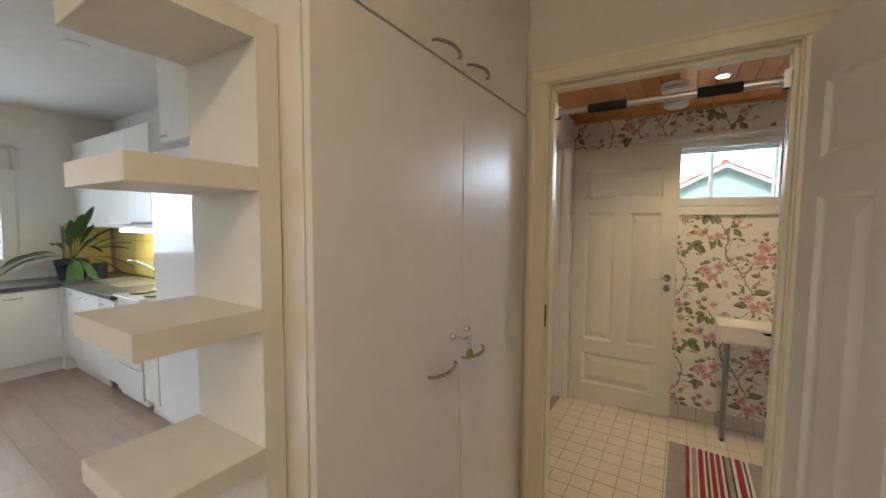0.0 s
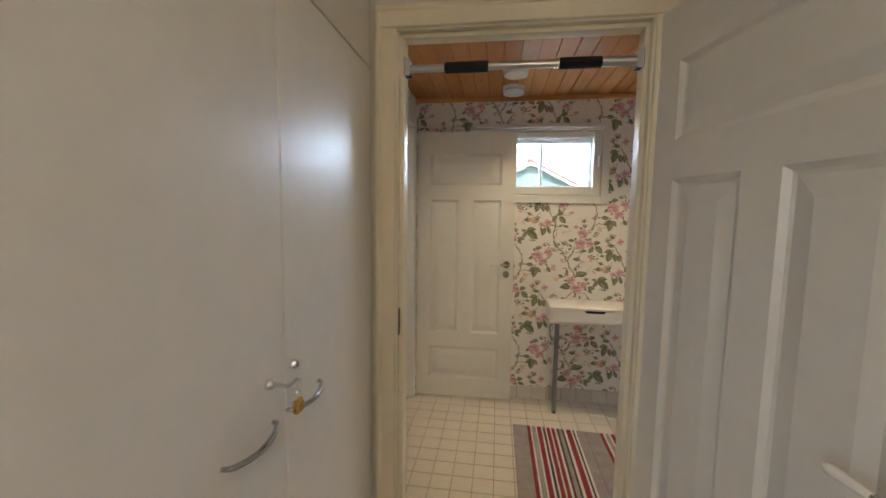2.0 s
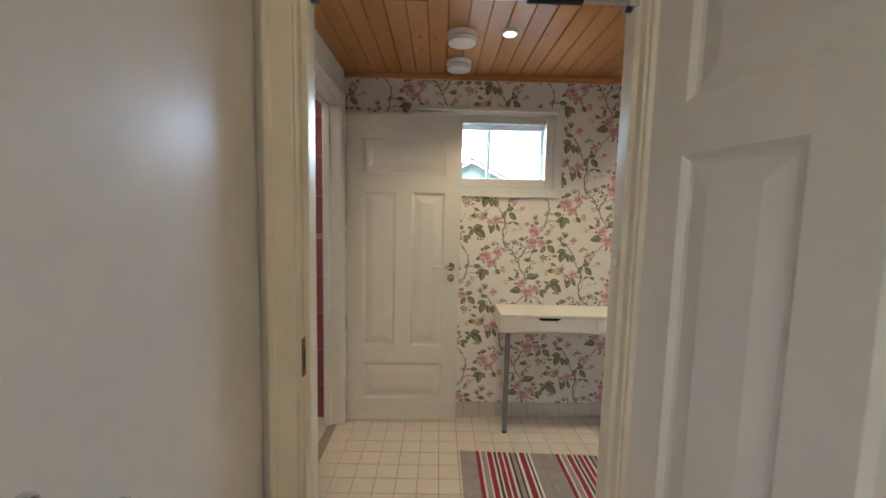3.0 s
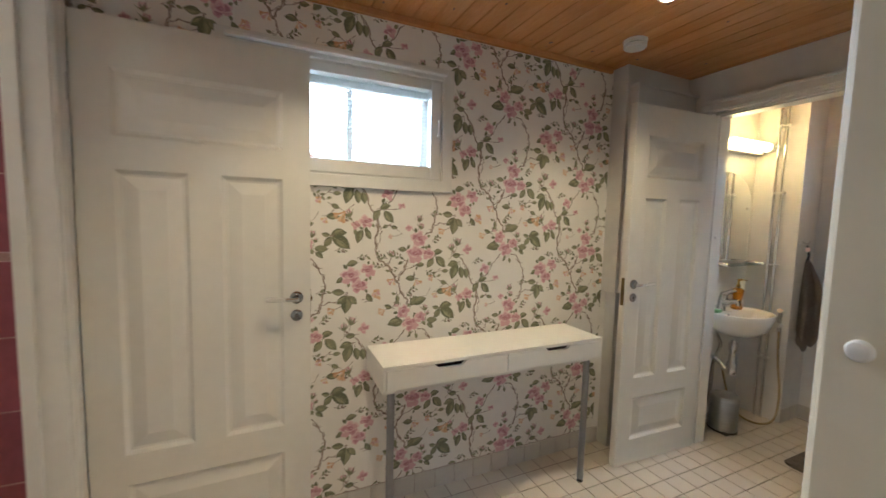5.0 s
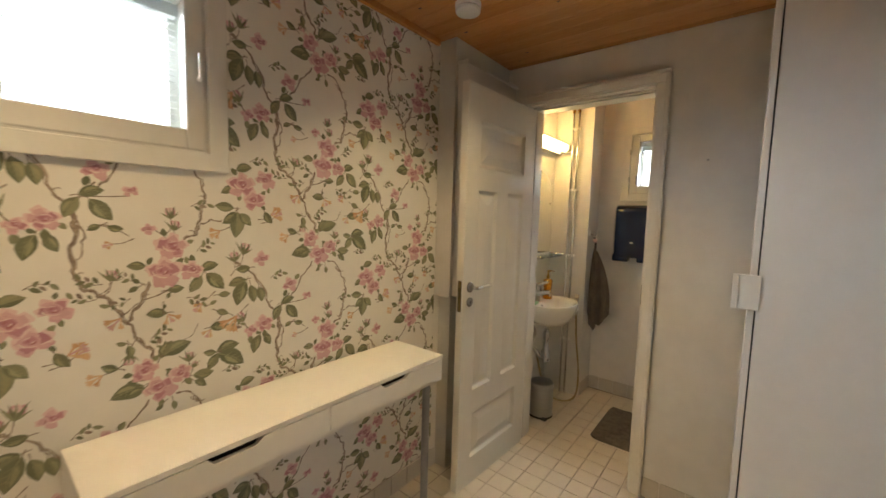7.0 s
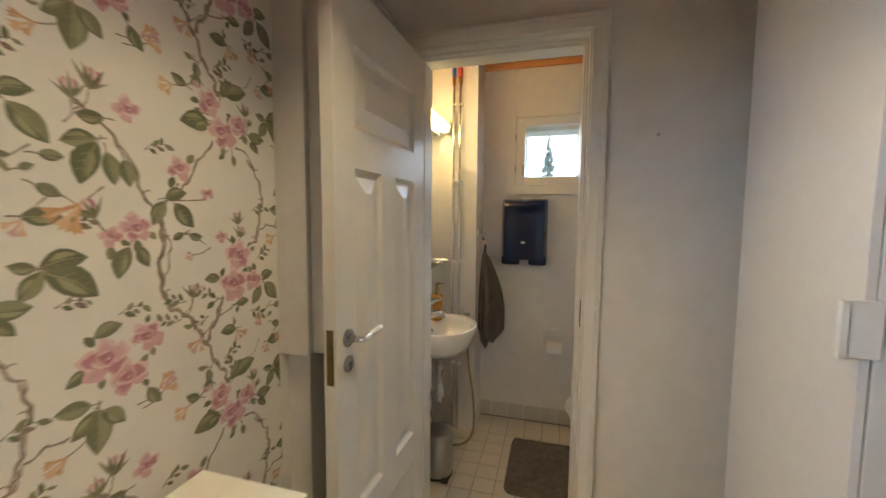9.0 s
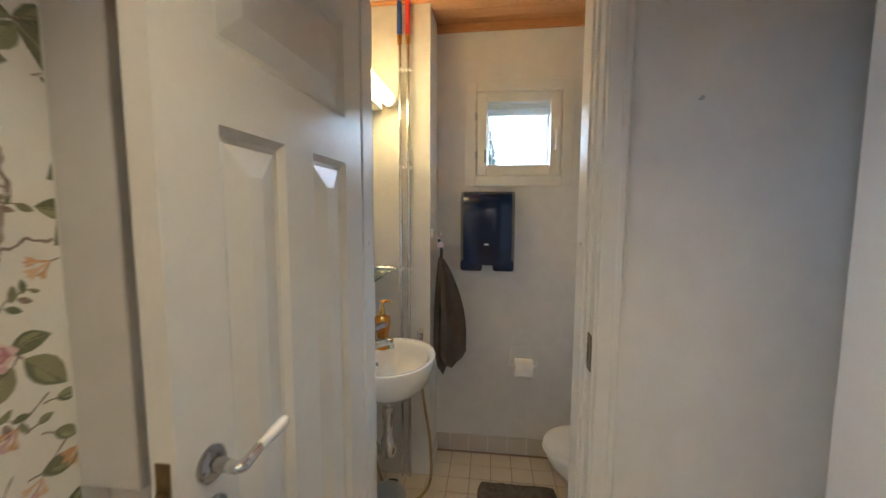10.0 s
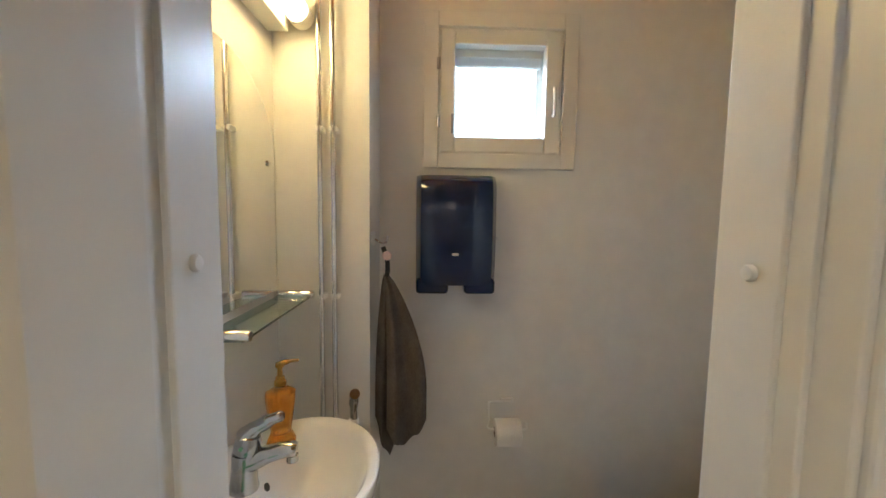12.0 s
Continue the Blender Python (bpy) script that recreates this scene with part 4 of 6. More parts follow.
for y0, y1, tip, zt, ze, xo, ph in ((3.078, 2.990, 0.62, 0.535, 0.680, 3.262, 0.4), (3.030, 2.895, 0.42, 0.590, 0.700, 3.222, 2.1)):
    # one hanging half: gathered at the loop, widening in pleats to a pointed hem
    bm = bmesh.new()
    nu, nf, grid = 18, 22, {}
    for side in (0, 1):
        for q in range(nf + 1):
            f = q / nf
            open_f = math.sin(min(1, f * 1.25) * math.pi / 2) ** 0.8
            for k in range(nu + 1):
                u = k / nu
                hem = zt + (ze - zt) * abs(u - tip) / max(tip, 1 - tip)
                top_y = 3.044 - 0.018 * u
                y = top_y + (y0 + (y1 - y0) * u - top_y) * open_f
                pleat = (0.004 + 0.022 * open_f) * math.sin(u * 9.0 + ph + 1.2 * f) + 0.006 * math.sin(u * 21 + 4 * f + ph) * f
                grid[side, q, k] = bm.verts.new((xo + (3.24 - xo) * (1 - open_f) + pleat + (0.009 if side else 0.0), min(y, 3.079), 1.195 + (hem - 1.195) * f))
    for q in range(nf):
        for k in range(nu):
            bm.faces.new([grid[0, i, j] for i, j in ((q, k), (q, k + 1), (q + 1, k + 1), (q + 1, k))])
            bm.faces.new([grid[1, i, j] for i, j in ((q, k), (q + 1, k), (q + 1, k + 1), (q, k + 1))])
        for k in (0, nu):
            bm.faces.new((grid[0, q, k], grid[0, q + 1, k], grid[1, q + 1, k], grid[1, q, k]))
    for k in range(nu):
        for q in (0, nf):
            bm.faces.new((grid[0, q, k], grid[0, q, k + 1], grid[1, q, k + 1], grid[1, q, k]))
    bmesh.ops.recalc_face_normals(bm, faces=bm.faces[:])
    part("fold", bm, TOWEL, towel, "", True)
hook.location += Vector((-0.020, -0.027, 0.012))
towel.location += Vector((-0.020, -0.027, -0.005))

tagged(part("wall_screw", lathe([(0.0035, 0), (0.0035, 0.010), (0.006, 0.011), (0.005, 0.013)], (2.270, 2.238, 1.706), (-1, 0, 0), 10), STEEL, smooth=True), "small steel screw driven into the painted wall", "screw")

# two water pipes on the column
for k, (y, tape) in enumerate(((3.162, RED), (3.203, BLUE))):
    pipe = thing("water_pipe", "chromed copper water pipe on the column", "pipe", (3.150, y, 0.0), "pair of pipes")
    part("tube", tube([(3.150, y, 0.0), (3.150, y, 2.30)], 0.0085, 14), CHROME, pipe, "", True)
    part("tape", tube([(3.150, y, 2.285), (3.150, y, 2.44)], 0.0125, 12), tape, pipe, ("red" if k == 0 else "blue") + " tape round the pipe's top", True)
    part("joint", tube([(3.150, y, 2.24), (3.150, y, 2.285)], 0.0115, 12), BRASS, pipe, "brass joint", True)
    for z in (1.130, 1.649, 0.45, 2.12):
        part("clip", box(3.142, 3.182, y - 0.013, y + 0.013, z - 0.008, z + 0.008, 0.003), PLAST, pipe, "white plastic clip")

# mirror, lamp and glass shelf above the basin
mirror = thing("arched_mirror", "frameless arched wall mirror above the washbasin", "mirror", (2.86, 3.37, 1.14))
bm = bmesh.new()
cx, hw, zb, zt = 2.855, 0.297, 1.15, 1.56
prof = [(cx - hw, zb), (cx + hw, zb)] + [(cx + hw * math.cos(a), zt + 0.230 * math.sin(a)) for a in (math.pi * k / 28 for k in range(29))]
inner = [(cx + (x - cx) * 0.992, 1.50 + (z - 1.50) * 0.994) for x, z in prof]
face = [bm.verts.new((x, 3.342, z)) for x, z in inner]
lo, hi = ([bm.verts.new((x, y, z)) for x, z in prof] for y in (3.3435, 3.3495))
bm.faces.new(face), bm.faces.new(hi[::-1])
for k in range(len(prof)):
    bm.faces.new((face[k], face[(k + 1) % len(prof)], lo[(k + 1) % len(prof)], lo[k]))
    bm.faces.new((lo[k], lo[(k + 1) % len(prof)], hi[(k + 1) % len(prof)], hi[k]))
part("glass", bm, MIRROR, mirror)
for x in (2.605, 3.104):
    part("screw", lathe([(0.009, 0), (0.009, 0.003), (0.004, 0.006)], (x, 3.342, 1.537), (0, -1, 0), 14), CHROME, mirror, "chrome screw cap", True)
ml = thing("mirror_light", "white tube light above the mirror, lit", "wall lamp", (2.93, 3.33, 1.90))
part("base", box(2.70, 3.15, 3.290, 3.352, 1.930, 2.018, 0.004), PLAST, ml)
part("diffuser", tube([(2.702, 3.252, 1.975), (2.71, 3.252, 1.975), (3.105, 3.252, 1.975), (3.115, 3.252, 1.975)], [0.026, 0.03, 0.03, 0.028], 18), TUBE, ml, "glowing opal tube", True)
part("end_cap", tube([(3.110, 3.252, 1.975), (3.114, 3.252, 1.975), (3.158, 3.252, 1.975), (3.168, 3.252, 1.975)], [0.034, 0.035, 0.035, 0.028], 18), PLAST, ml, "", True)
gs = thing("glass_shelf", "glass shelf on chrome brackets below the mirror", "glass shelf", (2.93, 3.30, 1.125))
part("glass", box(2.72, 3.170, 3.240, 3.345, 1.124, 1.130, 0.001), GLASSG, gs, "clear glass with a green edge")
for x in (2.73, 3.160):
    part("bracket", tube([(x, 3.230, 1.135), (x, 3.234, 1.135), (x, 3.352, 1.135)], [0.0105, 0.0125, 0.0125], 14), CHROME, gs, "chrome bracket", True)

# washbasin
basin = thing("washbasin", "white oval porcelain washbasin on the wall", "washbasin", (2.78, 3.2, 0.62))
bm = bmesh.new()
CX, CY = 2.755, 3.342


def rim(a, s, back=1.0):
    """The basin's outline: a half oval to the front, flat against the wall."""
    x, y = math.cos(a), math.sin(a)
    return (CX + 0.225 * s * x * (1 if y < 0 else 1.0), CY - 0.19 + (0.185 * s * y if y < 0 else 0.205 * back * y * (1.0 if abs(x) > 0 else 1)))


rows = [(s0, 0.8457 - (0.862 - z0) * 0.80, b0) for s0, z0, b0 in [(0.35, 0.658, 0.35), (0.62, 0.678, 0.6), (0.84, 0.728, 0.9), (0.96, 0.80, 1.0), (1.0, 0.845, 1.0), (0.995, 0.858, 1.0), (0.975, 0.862, 0.98),
        (0.90, 0.858, 0.50), (0.84, 0.842, 0.38), (0.74, 0.79, 0.30), (0.55, 0.745, 0.22), (0.25, 0.728, 0.10), (0.10, 0.725, 0.05)]]
rings = []
for s, z, back in rows:
    rings.append([bm.verts.new((*rim(a, s, back), z)) for a in (2 * math.pi * k / 56 for k in range(56))])
for a, b in zip(rings, rings[1:]):
    for k in range(56):
        bm.faces.new((a[k], a[(k + 1) % 56], b[(k + 1) % 56], b[k]))
bm.faces.new(rings[0][::-1]), bm.faces.new(rings[-1])
part("bowl", bm, PORC, basin, "", True)
part("drain", lathe([(0.022, 0), (0.022, 0.004), (0.015, 0.005), (0.012, 0.002)], (CX, CY - 0.19, 0.7375), None, 20), CHROME, basin, "chrome drain ring", True)
part("plug", lathe([(0.012, 0), (0.011, 0.005)], (CX, CY - 0.19, 0.739), None, 16), BLACK, basin)
# black disc on the closed bowl imitates the overflow's dark opening
part("overflow", lathe([(0.009, 0), (0.009, 0.002)], (CX, CY - 0.125, 0.801), (0, -0.85, 0.5), 14), BLACK, basin, "black disc coloured as the dark of the overflow hole")
tr = part("trap", tube(curve_points([(CX, 3.17, 0.64), (CX, 3.17, 0.50), (CX, 3.17, 0.44), (CX, 3.21, 0.42), (CX, 3.25, 0.46), (CX, 3.30, 0.48), (CX, 3.372, 0.48)], 5), 0.016, 12), CHROME, basin, "chrome trap", True)
part("trap_cup", lathe([(0.028, 0.40), (0.032, 0.41), (0.032, 0.47), (0.022, 0.49), (0.02, 0.56), (0.026, 0.57), (0.026, 0.62)], (CX, 3.17, 0.0), None, 18), CHROME, tr, "", True)
for x in (CX - 0.09, CX + 0.07, CX + 0.10):
    part("supply_pipe", tube(curve_points([(x * 0.3 + CX * 0.7, 3.30, 0.66), (x, 3.30, 0.55), (x, 3.34, 0.40), (x, 3.35, 0.0)], 4), 0.006, 8), CHROME, basin, "", True)

tap = thing("basin_tap", "chrome single-lever basin tap", "tap", (2.70, 3.255, 0.858))
TX, TY = 2.700, 3.240
part("body", lathe([(0.030, 0), (0.030, 0.005), (0.027, 0.012), (0.0245, 0.045), (0.0255, 0.072), (0.025, 0.078)], (TX, TY, 0.856), (0.03, -0.06, 1), 24), CHROME_DIMMED, tap, "", True)
part("spout", tube(curve_points([(TX + 0.002, TY - 0.004, 0.912), (TX + 0.010, TY - 0.042, 0.922), (TX + 0.016, TY - 0.076, 0.929), (TX + 0.020, TY - 0.104, 0.928)], 5),
                   [0.025, 0.0245, 0.0235, 0.022, 0.0205, 0.019] + [0.0175] * 5 + [0.0165] * 4 + [0.0145], 16), CHROME_DIMMED, tap, "", True)
part("aerator", lathe([(0.0125, 0), (0.0125, 0.014)], (TX + 0.018, TY - 0.095, 0.904), None, 16), CHROME_DIMMED, tap, "", True)
part("cartridge", lathe([(0.0255, 0), (0.026, 0.006), (0.0255, 0.022), (0.021, 0.034), (0.010, 0.040)], (TX + 0.003, TY - 0.006, 0.936), (0.05, -0.25, 1), 24), CHROME_DIMMED, tap, "", True)
part("lever", tube(curve_points([(TX + 0.004, TY - 0.002, 0.962), (TX + 0.008, TY - 0.024, 0.980), (TX + 0.012, TY - 0.052, 0.996), (TX + 0.016, TY - 0.080, 1.006)], 5),
                   [0.021, 0.021, 0.020, 0.019, 0.018, 0.0165] + [0.0145] * 5 + [0.0115] * 4 + [0.007], 16), CHROME_DIMMED, tap, "", True)
part("marker", lathe([(0.004, 0), (0.004, 0.002)], (TX - 0.0225, TY - 0.008, 0.955), (-1, 0, 0), 10), GREENS, tap)

soap = thing("soap_dispenser", "amber liquid soap bottle with a gold pump", "soap dispenser", (2.83, 3.25, 0.858))
SX, SY = 2.836, 3.214
part("bottle", lathe([(0.031, 0), (0.034, 0.004), (0.034, 0.020), (0.024, 0.042), (0.0235, 0.047), (0.029, 0.080), (0.0345, 0.122), (0.035, 0.140), (0.022, 0.148)],
                     (SX, SY, 0.859), None, 12), AMBER, soap, "faceted amber bottle")
part("neck", lathe([(0.020, 0.147), (0.012, 0.154), (0.012, 0.162)], (SX, SY, 0.859), None, 16), GLASS, soap, "", True)
pump = part("pump", lathe([(0.014, 0.158), (0.014, 0.168), (0.010, 0.172), (0.011, 0.178), (0.007, 0.180), (0.006, 0.200), (0.010, 0.202), (0.010, 0.212)],
                          (SX, SY, 0.859), None, 16), GOLD, soap, "gold pump", True)
part("nozzle", tube(curve_points([(SX, SY, 1.066), (SX + 0.015, SY - 0.012, 1.068), (SX + 0.04, SY - 0.03, 1.062)], 4), [0.007] * 5 + [0.004] * 4, 10), GOLD, pump, "", True)
basin.location.z -= 0.018
tap.location.z -= 0.034
soap.location.z -= 0.034
tagged(part("soap_bar", box(2.555, 2.610, 3.175, 3.225, 0.825, 0.846, 0.008, seg=3), GREENS, smooth=True), "small green bar of soap on the basin", "soap")

spray = thing("bidet_spray", "chrome hand spray on a wall clip with a bronze hose", "hand spray", (3.18, 3.115, 0.12))
part("head", tube(curve_points([(3.185, 3.118, 0.66), (3.175, 3.118, 0.76), (3.17, 3.115, 0.80), (3.155, 3.11, 0.815)], 4), [0.012] * 5 + [0.0165] * 8, 14), CHROME, spray, "", True)
part("clip", box(3.165, 3.20, 3.105, 3.135, 0.69, 0.72, 0.003), PLAST, spray)
part("hose", tube(curve_points([(3.185, 3.118, 0.66), (3.17, 3.10, 0.45), (3.14, 3.06, 0.22), (3.06, 3.05, 0.05), (2.94, 3.12, 0.035), (2.88, 3.22, 0.12), (2.86, 3.30, 0.40)], 7), 0.0075, 10), HOSE, spray, "bronze metal hose", True)

spray.location += Vector((-0.015, -0.012, 0))

bin_ = thing("pedal_bin", "small brushed steel pedal bin with a black hinge", "pedal bin", (2.70, 3.17, 0))
part("body", lathe([(0.080, 0.0), (0.084, 0.004), (0.084, 0.215), (0.080, 0.22)], (2.70, 3.165, 0), None, 32), STEEL, bin_, "", True)
part("lid", lathe([(0.086, 0.218), (0.086, 0.232), (0.080, 0.245), (0.055, 0.256), (0.02, 0.259)], (2.70, 3.165, 0), None, 32), STEEL, bin_, "", True)
part("hinge", box(2.76, 2.81, 3.14, 3.185, 0.175, 0.235, 0.008), BLACK, bin_, "black plastic hinge")
part("base_ring", lathe([(0.087, 0.0), (0.087, 0.012)], (2.70, 3.165, 0), None, 32), BLACK, bin_, "", True)
part("pedal", box(2.60, 2.64, 3.08, 3.12, 0.008, 0.016, 0.003), BLACK, bin_)

# bath mat, a rounded pile rug
bm = bmesh.new()
rngm = random.Random(6)
MX0, MX1, MY0, MY1 = 2.625, 3.150, 2.395, 2.795
nx, ny = 48, 36
grid = []
for i in range(nx + 1):
    row = []
    for j in range(ny + 1):
        u, v = i / nx, j / ny
        x, y = MX0 + (MX1 - MX0) * u, MY0 + (MY1 - MY0) * v
        ex, ey = min(u, 1 - u) * (MX1 - MX0), min(v, 1 - v) * (MY1 - MY0)
        if ex < 0.06 and ey < 0.06:
            dx, dy = 0.06 - ex, 0.06 - ey
            r = math.hypot(dx, dy)
            if r > 0.06:
                k = 0.06 / r
                x += (1 - k) * dx * (1 if u < 0.5 else -1)
                y += (1 - k) * dy * (1 if v < 0.5 else -1)
        edge = min(1, min(ex, ey) / 0.012)
        row.append(bm.verts.new((x, y, 0.001 + edge * (0.014 + rngm.uniform(-0.002, 0.003) + 0.002 * noise.noise((x * 9, y * 9, 0))))))
    grid.append(row)
for i in range(nx):
    for j in range(ny):
        bm.faces.new((grid[i][j], grid[i + 1][j], grid[i + 1][j + 1], grid[i][j + 1]))
tagged(part("bath_mat", bm, MAT, smooth=True), "taupe shaggy bath mat with rounded corners on the tiles", "bath mat")

# toilet
wc = thing("toilet", "white porcelain toilet with its lid closed", "toilet", (2.98, 2.1, 0))


def oval(x, y0, y1, half, n=40):
    """An outline, square at y0 and round at y1."""
    out = []
    for k in range(n):
        a = 2 * math.pi * k / n
        c, s = math.cos(a), math.sin(a)
        yy = (y1 - half * 1.15) + (half * 1.15 * s if s > 0 else (y1 - half * 1.15 - y0) * max(-1, s * 1.3))
        out.append((x + half * (c if s > 0 else max(-1, min(1, c * 1.25))), yy))
    return out


def loft(rows, material, name, parent):
    bm = bmesh.new()
    rings = [[bm.verts.new((px, py, z * 0.815)) for px, py in o] for o, z in rows]
    n = len(rings[0])
    for a, b in zip(rings, rings[1:]):
        for k in range(n):
            bm.faces.new((a[k], a[(k + 1) % n], b[(k + 1) % n], b[k]))
    bm.faces.new(rings[0][::-1]), bm.faces.new(rings[-1])
    return part(name, bm, material, parent, "", True)


WX = 2.985
loft([(oval(WX, 1.85, 2.28, 0.11), 0.0), (oval(WX, 1.85, 2.28, 0.11), 0.10), (oval(WX, 1.85, 2.36, 0.12), 0.20), (oval(WX, 1.86, 2.455, 0.15), 0.32),
      (oval(WX, 1.87, 2.478, 0.165), 0.375), (oval(WX, 1.87, 2.478, 0.165), 0.395)], PORC, "bowl", wc)
loft([(oval(WX, 1.93, 2.485, 0.168), 0.397), (oval(WX, 1.93, 2.490, 0.171), 0.405), (oval(WX, 1.93, 2.488, 0.169), 0.417)], PLAST, "seat", wc)
loft([(oval(WX, 1.93, 2.485, 0.168), 0.418), (oval(WX, 1.93, 2.485, 0.168), 0.428), (oval(WX, 1.93, 2.483, 0.160), 0.437), (oval(WX, 1.95, 2.43, 0.125), 0.441)], PLAST, "lid", wc)
cis = part("cistern", box(WX - 0.19, WX + 0.19, 1.705, 1.87, 0.32, 0.62, 0.02, seg=4), PORC, wc, "", True)
part("cistern_lid", box(WX - 0.195, WX + 0.195, 1.702, 1.878, 0.621, 0.645, 0.01, seg=3), PORC, wc, "", True)
part("flush_button", lathe([(0.02, 0), (0.02, 0.006), (0.016, 0.009)], (WX, 1.79, 0.645), None, 20), CHROME, cis, "", True)


# ---- kitchen, seen past the open shelf ----
def kitchen_unit(y_or_x, a0, a1, axis, name, label, drawer=False, z1=0.82):
    u = thing(name, label, "kitchen cabinet", (a0, y_or_x, 0) if axis == "x" else (y_or_x, a0, 0), "kitchen base cabinets")
    if axis == "x":        # fronts face -y
        part("body", box(a0 + 0.001, a1 - 0.001, y_or_x + 0.02, 1.848, 0.12, z1, 0), KITCH, u)
        part("plinth", box(a0, a1, y_or_x + 0.05, y_or_x + 0.065, 0, 0.12), KITCH, u)
        d = part("door", box(a0 + 0.002, a1 - 0.002, y_or_x, y_or_x + 0.018, 0.125, z1 - 0.01, 0.002), KITCH, u)
        part("handle", tube(curve_points([(a0 + 0.06, y_or_x, z1 - 0.06), (a0 + 0.075, y_or_x - 0.028, z1 - 0.065), (a0 + 0.15, y_or_x - 0.028, z1 - 0.065), (a0 + 0.165, y_or_x, z1 - 0.06)], 4), 0.005, 8), CHROME, d, "", True)
    else:                  # fronts face +x
        part("body", box(-5.698, y_or_x - 0.02, a0 + 0.001, a1 - 0.001, 0.12, z1, 0), KITCH, u)
        part("plinth", box(y_or_x - 0.065, y_or_x - 0.05, a0, a1, 0, 0.12), KITCH, u)
        d = part("door", box(y_or_x - 0.018, y_or_x, a0 + 0.002, a1 - 0.002, 0.125, z1 - 0.01, 0.002), KITCH, u)
        c = (a0 + a1) / 2 - 0.02
        part("handle", tube(curve_points([(y_or_x, c - 0.07, z1 - 0.06), (y_or_x + 0.028, c - 0.055, z1 - 0.065), (y_or_x + 0.028, c + 0.055, z1 - 0.065), (y_or_x, c + 0.07, z1 - 0.06)], 4), 0.005, 8), CHROME, d, "", True)


for a in (0.60, 0.0, -0.6, -1.2):
    kitchen_unit(-5.07, a, a + 0.6, "y", "base_cabinet", "white kitchen base cabinet with a chrome bow handle")
filler = thing("corner_filler", "white kitchen corner filler panel", "kitchen cabinet", (-5.07, 1.22, 0))
part("panel", boxes((-5.09, -5.05, 1.2005, 1.26, 0.125, 0.82), (-5.135, -5.05, 1.2005, 1.30, 0.0, 0.124)), KITCH, filler)
for a0, a1 in ((-5.05, -4.65), (-4.65, -4.20)):
    kitchen_unit(1.235, a0, a1, "x", "base_cabinet", "white kitchen base cabinet with a chrome bow handle")
kitchen_unit(1.235, -3.36, -3.122, "x", "base_cabinet", "narrow white kitchen base cabinet with a chrome handle")
tagged(part("worktop", boxes((-5.698, -5.04, -1.2, 1.21, 0.822, 0.858), (-5.698, -3.85, 1.21, 1.848, 0.8225, 0.8585), bevel=0.004), COUNT), "dark grey kitchen worktop running round the corner", "worktop")
dw = thing("dishwasher", "white built-in dishwasher with a control panel", "dishwasher", (-4.0, 1.24, 0))
part("body", box(-4.198, -3.852, 1.255, 1.848, 0.10, 0.82), KITCH, dw)
part("front", box(-4.196, -3.854, 1.232, 1.255, 0.12, 0.70, 0.003), FRIDGE, dw)
part("control_panel", box(-4.196, -3.854, 1.228, 1.255, 0.705, 0.815, 0.004), FRIDGE, dw)
for x in (-4.15, -4.10, -3.92):
    part("button", lathe([(0.012, 0), (0.010, 0.008)], (x, 1.228, 0.76), (0, -1, 0), 12), PLAST, dw)
stove = thing("stove", "white freestanding electric stove with hot plates", "stove", (-3.6, 1.5, 0))
part("body", box(-3.845, -3.365, 1.25, 1.845, 0.05, 0.855, 0.003), FRIDGE, stove)
part("oven_door", box(-3.84, -3.37, 1.222, 1.249, 0.33, 0.70, 0.004), FRIDGE, stove)
part("oven_glass", box(-3.79, -3.42, 1.219, 1.2235, 0.40, 0.62, 0.001), BLACK, stove, "dark oven window")
part("drawer", box(-3.84, -3.37, 1.226, 1.249, 0.10, 0.315, 0.004), FRIDGE, stove)
part("door_bar", tube([(-3.80, 1.19, 0.675), (-3.41, 1.19, 0.675)], 0.008, 10), PLAST, stove, "", True)
part("hob", box(-3.85, -3.36, 1.225, 1.848, 0.856, 0.875, 0.004), FRIDGE, stove)
for x, y, r in ((-3.72, 1.38, 0.09), (-3.49, 1.38, 0.075), (-3.72, 1.66, 0.075), (-3.49, 1.66, 0.09)):
    part("hot_plate", lathe([(r, 0), (r, 0.008), (r * 0.95, 0.011), (r * 0.3, 0.010)], (x, y, 0.875), None, 24), BLACK, stove, "", True)
for k in range(4):
    part("knob", lathe([(0.018, 0), (0.016, 0.02)], (-3.78 + 0.1 * k, 1.225, 0.79), (0, -1, 0), 14), PLAST, stove)
sink = thing("kitchen_sink", "stainless steel double sink let into the worktop", "sink", (-4.6, 1.6, 0.86))
part("rim", boxes((-5.0, -4.25, 1.42, 1.45, 0.8585, 0.863), (-5.0, -4.25, 1.75, 1.78, 0.8585, 0.863), (-5.0, -4.97, 1.45, 1.75, 0.8585, 0.863), (-4.28, -4.25, 1.45, 1.75, 0.8585, 0.863),
                  (-4.63, -4.60, 1.45, 1.75, 0.8585, 0.863), bevel=0.002), STEEL, sink)
# no hollow bowls: flat sheets with the depth's shade in their colour
for x0, x1 in ((-4.97, -4.63), (-4.60, -4.28)):
    part("bowl", boxes((x0, x1, 1.45, 1.75, 0.8588, 0.8595)), GREYM, sink, "flat dark sheet coloured as the shaded depth of a steel bowl")
ktap = thing("kitchen_tap", "chrome kitchen mixer tap", "tap", (-4.62, 1.765, 0.86))
part("body", lathe([(0.026, 0), (0.024, 0.02), (0.022, 0.15), (0.024, 0.16), (0.024, 0.21)], (-4.45, 1.77, 0.8595), None, 18), CHROME, ktap, "", True)
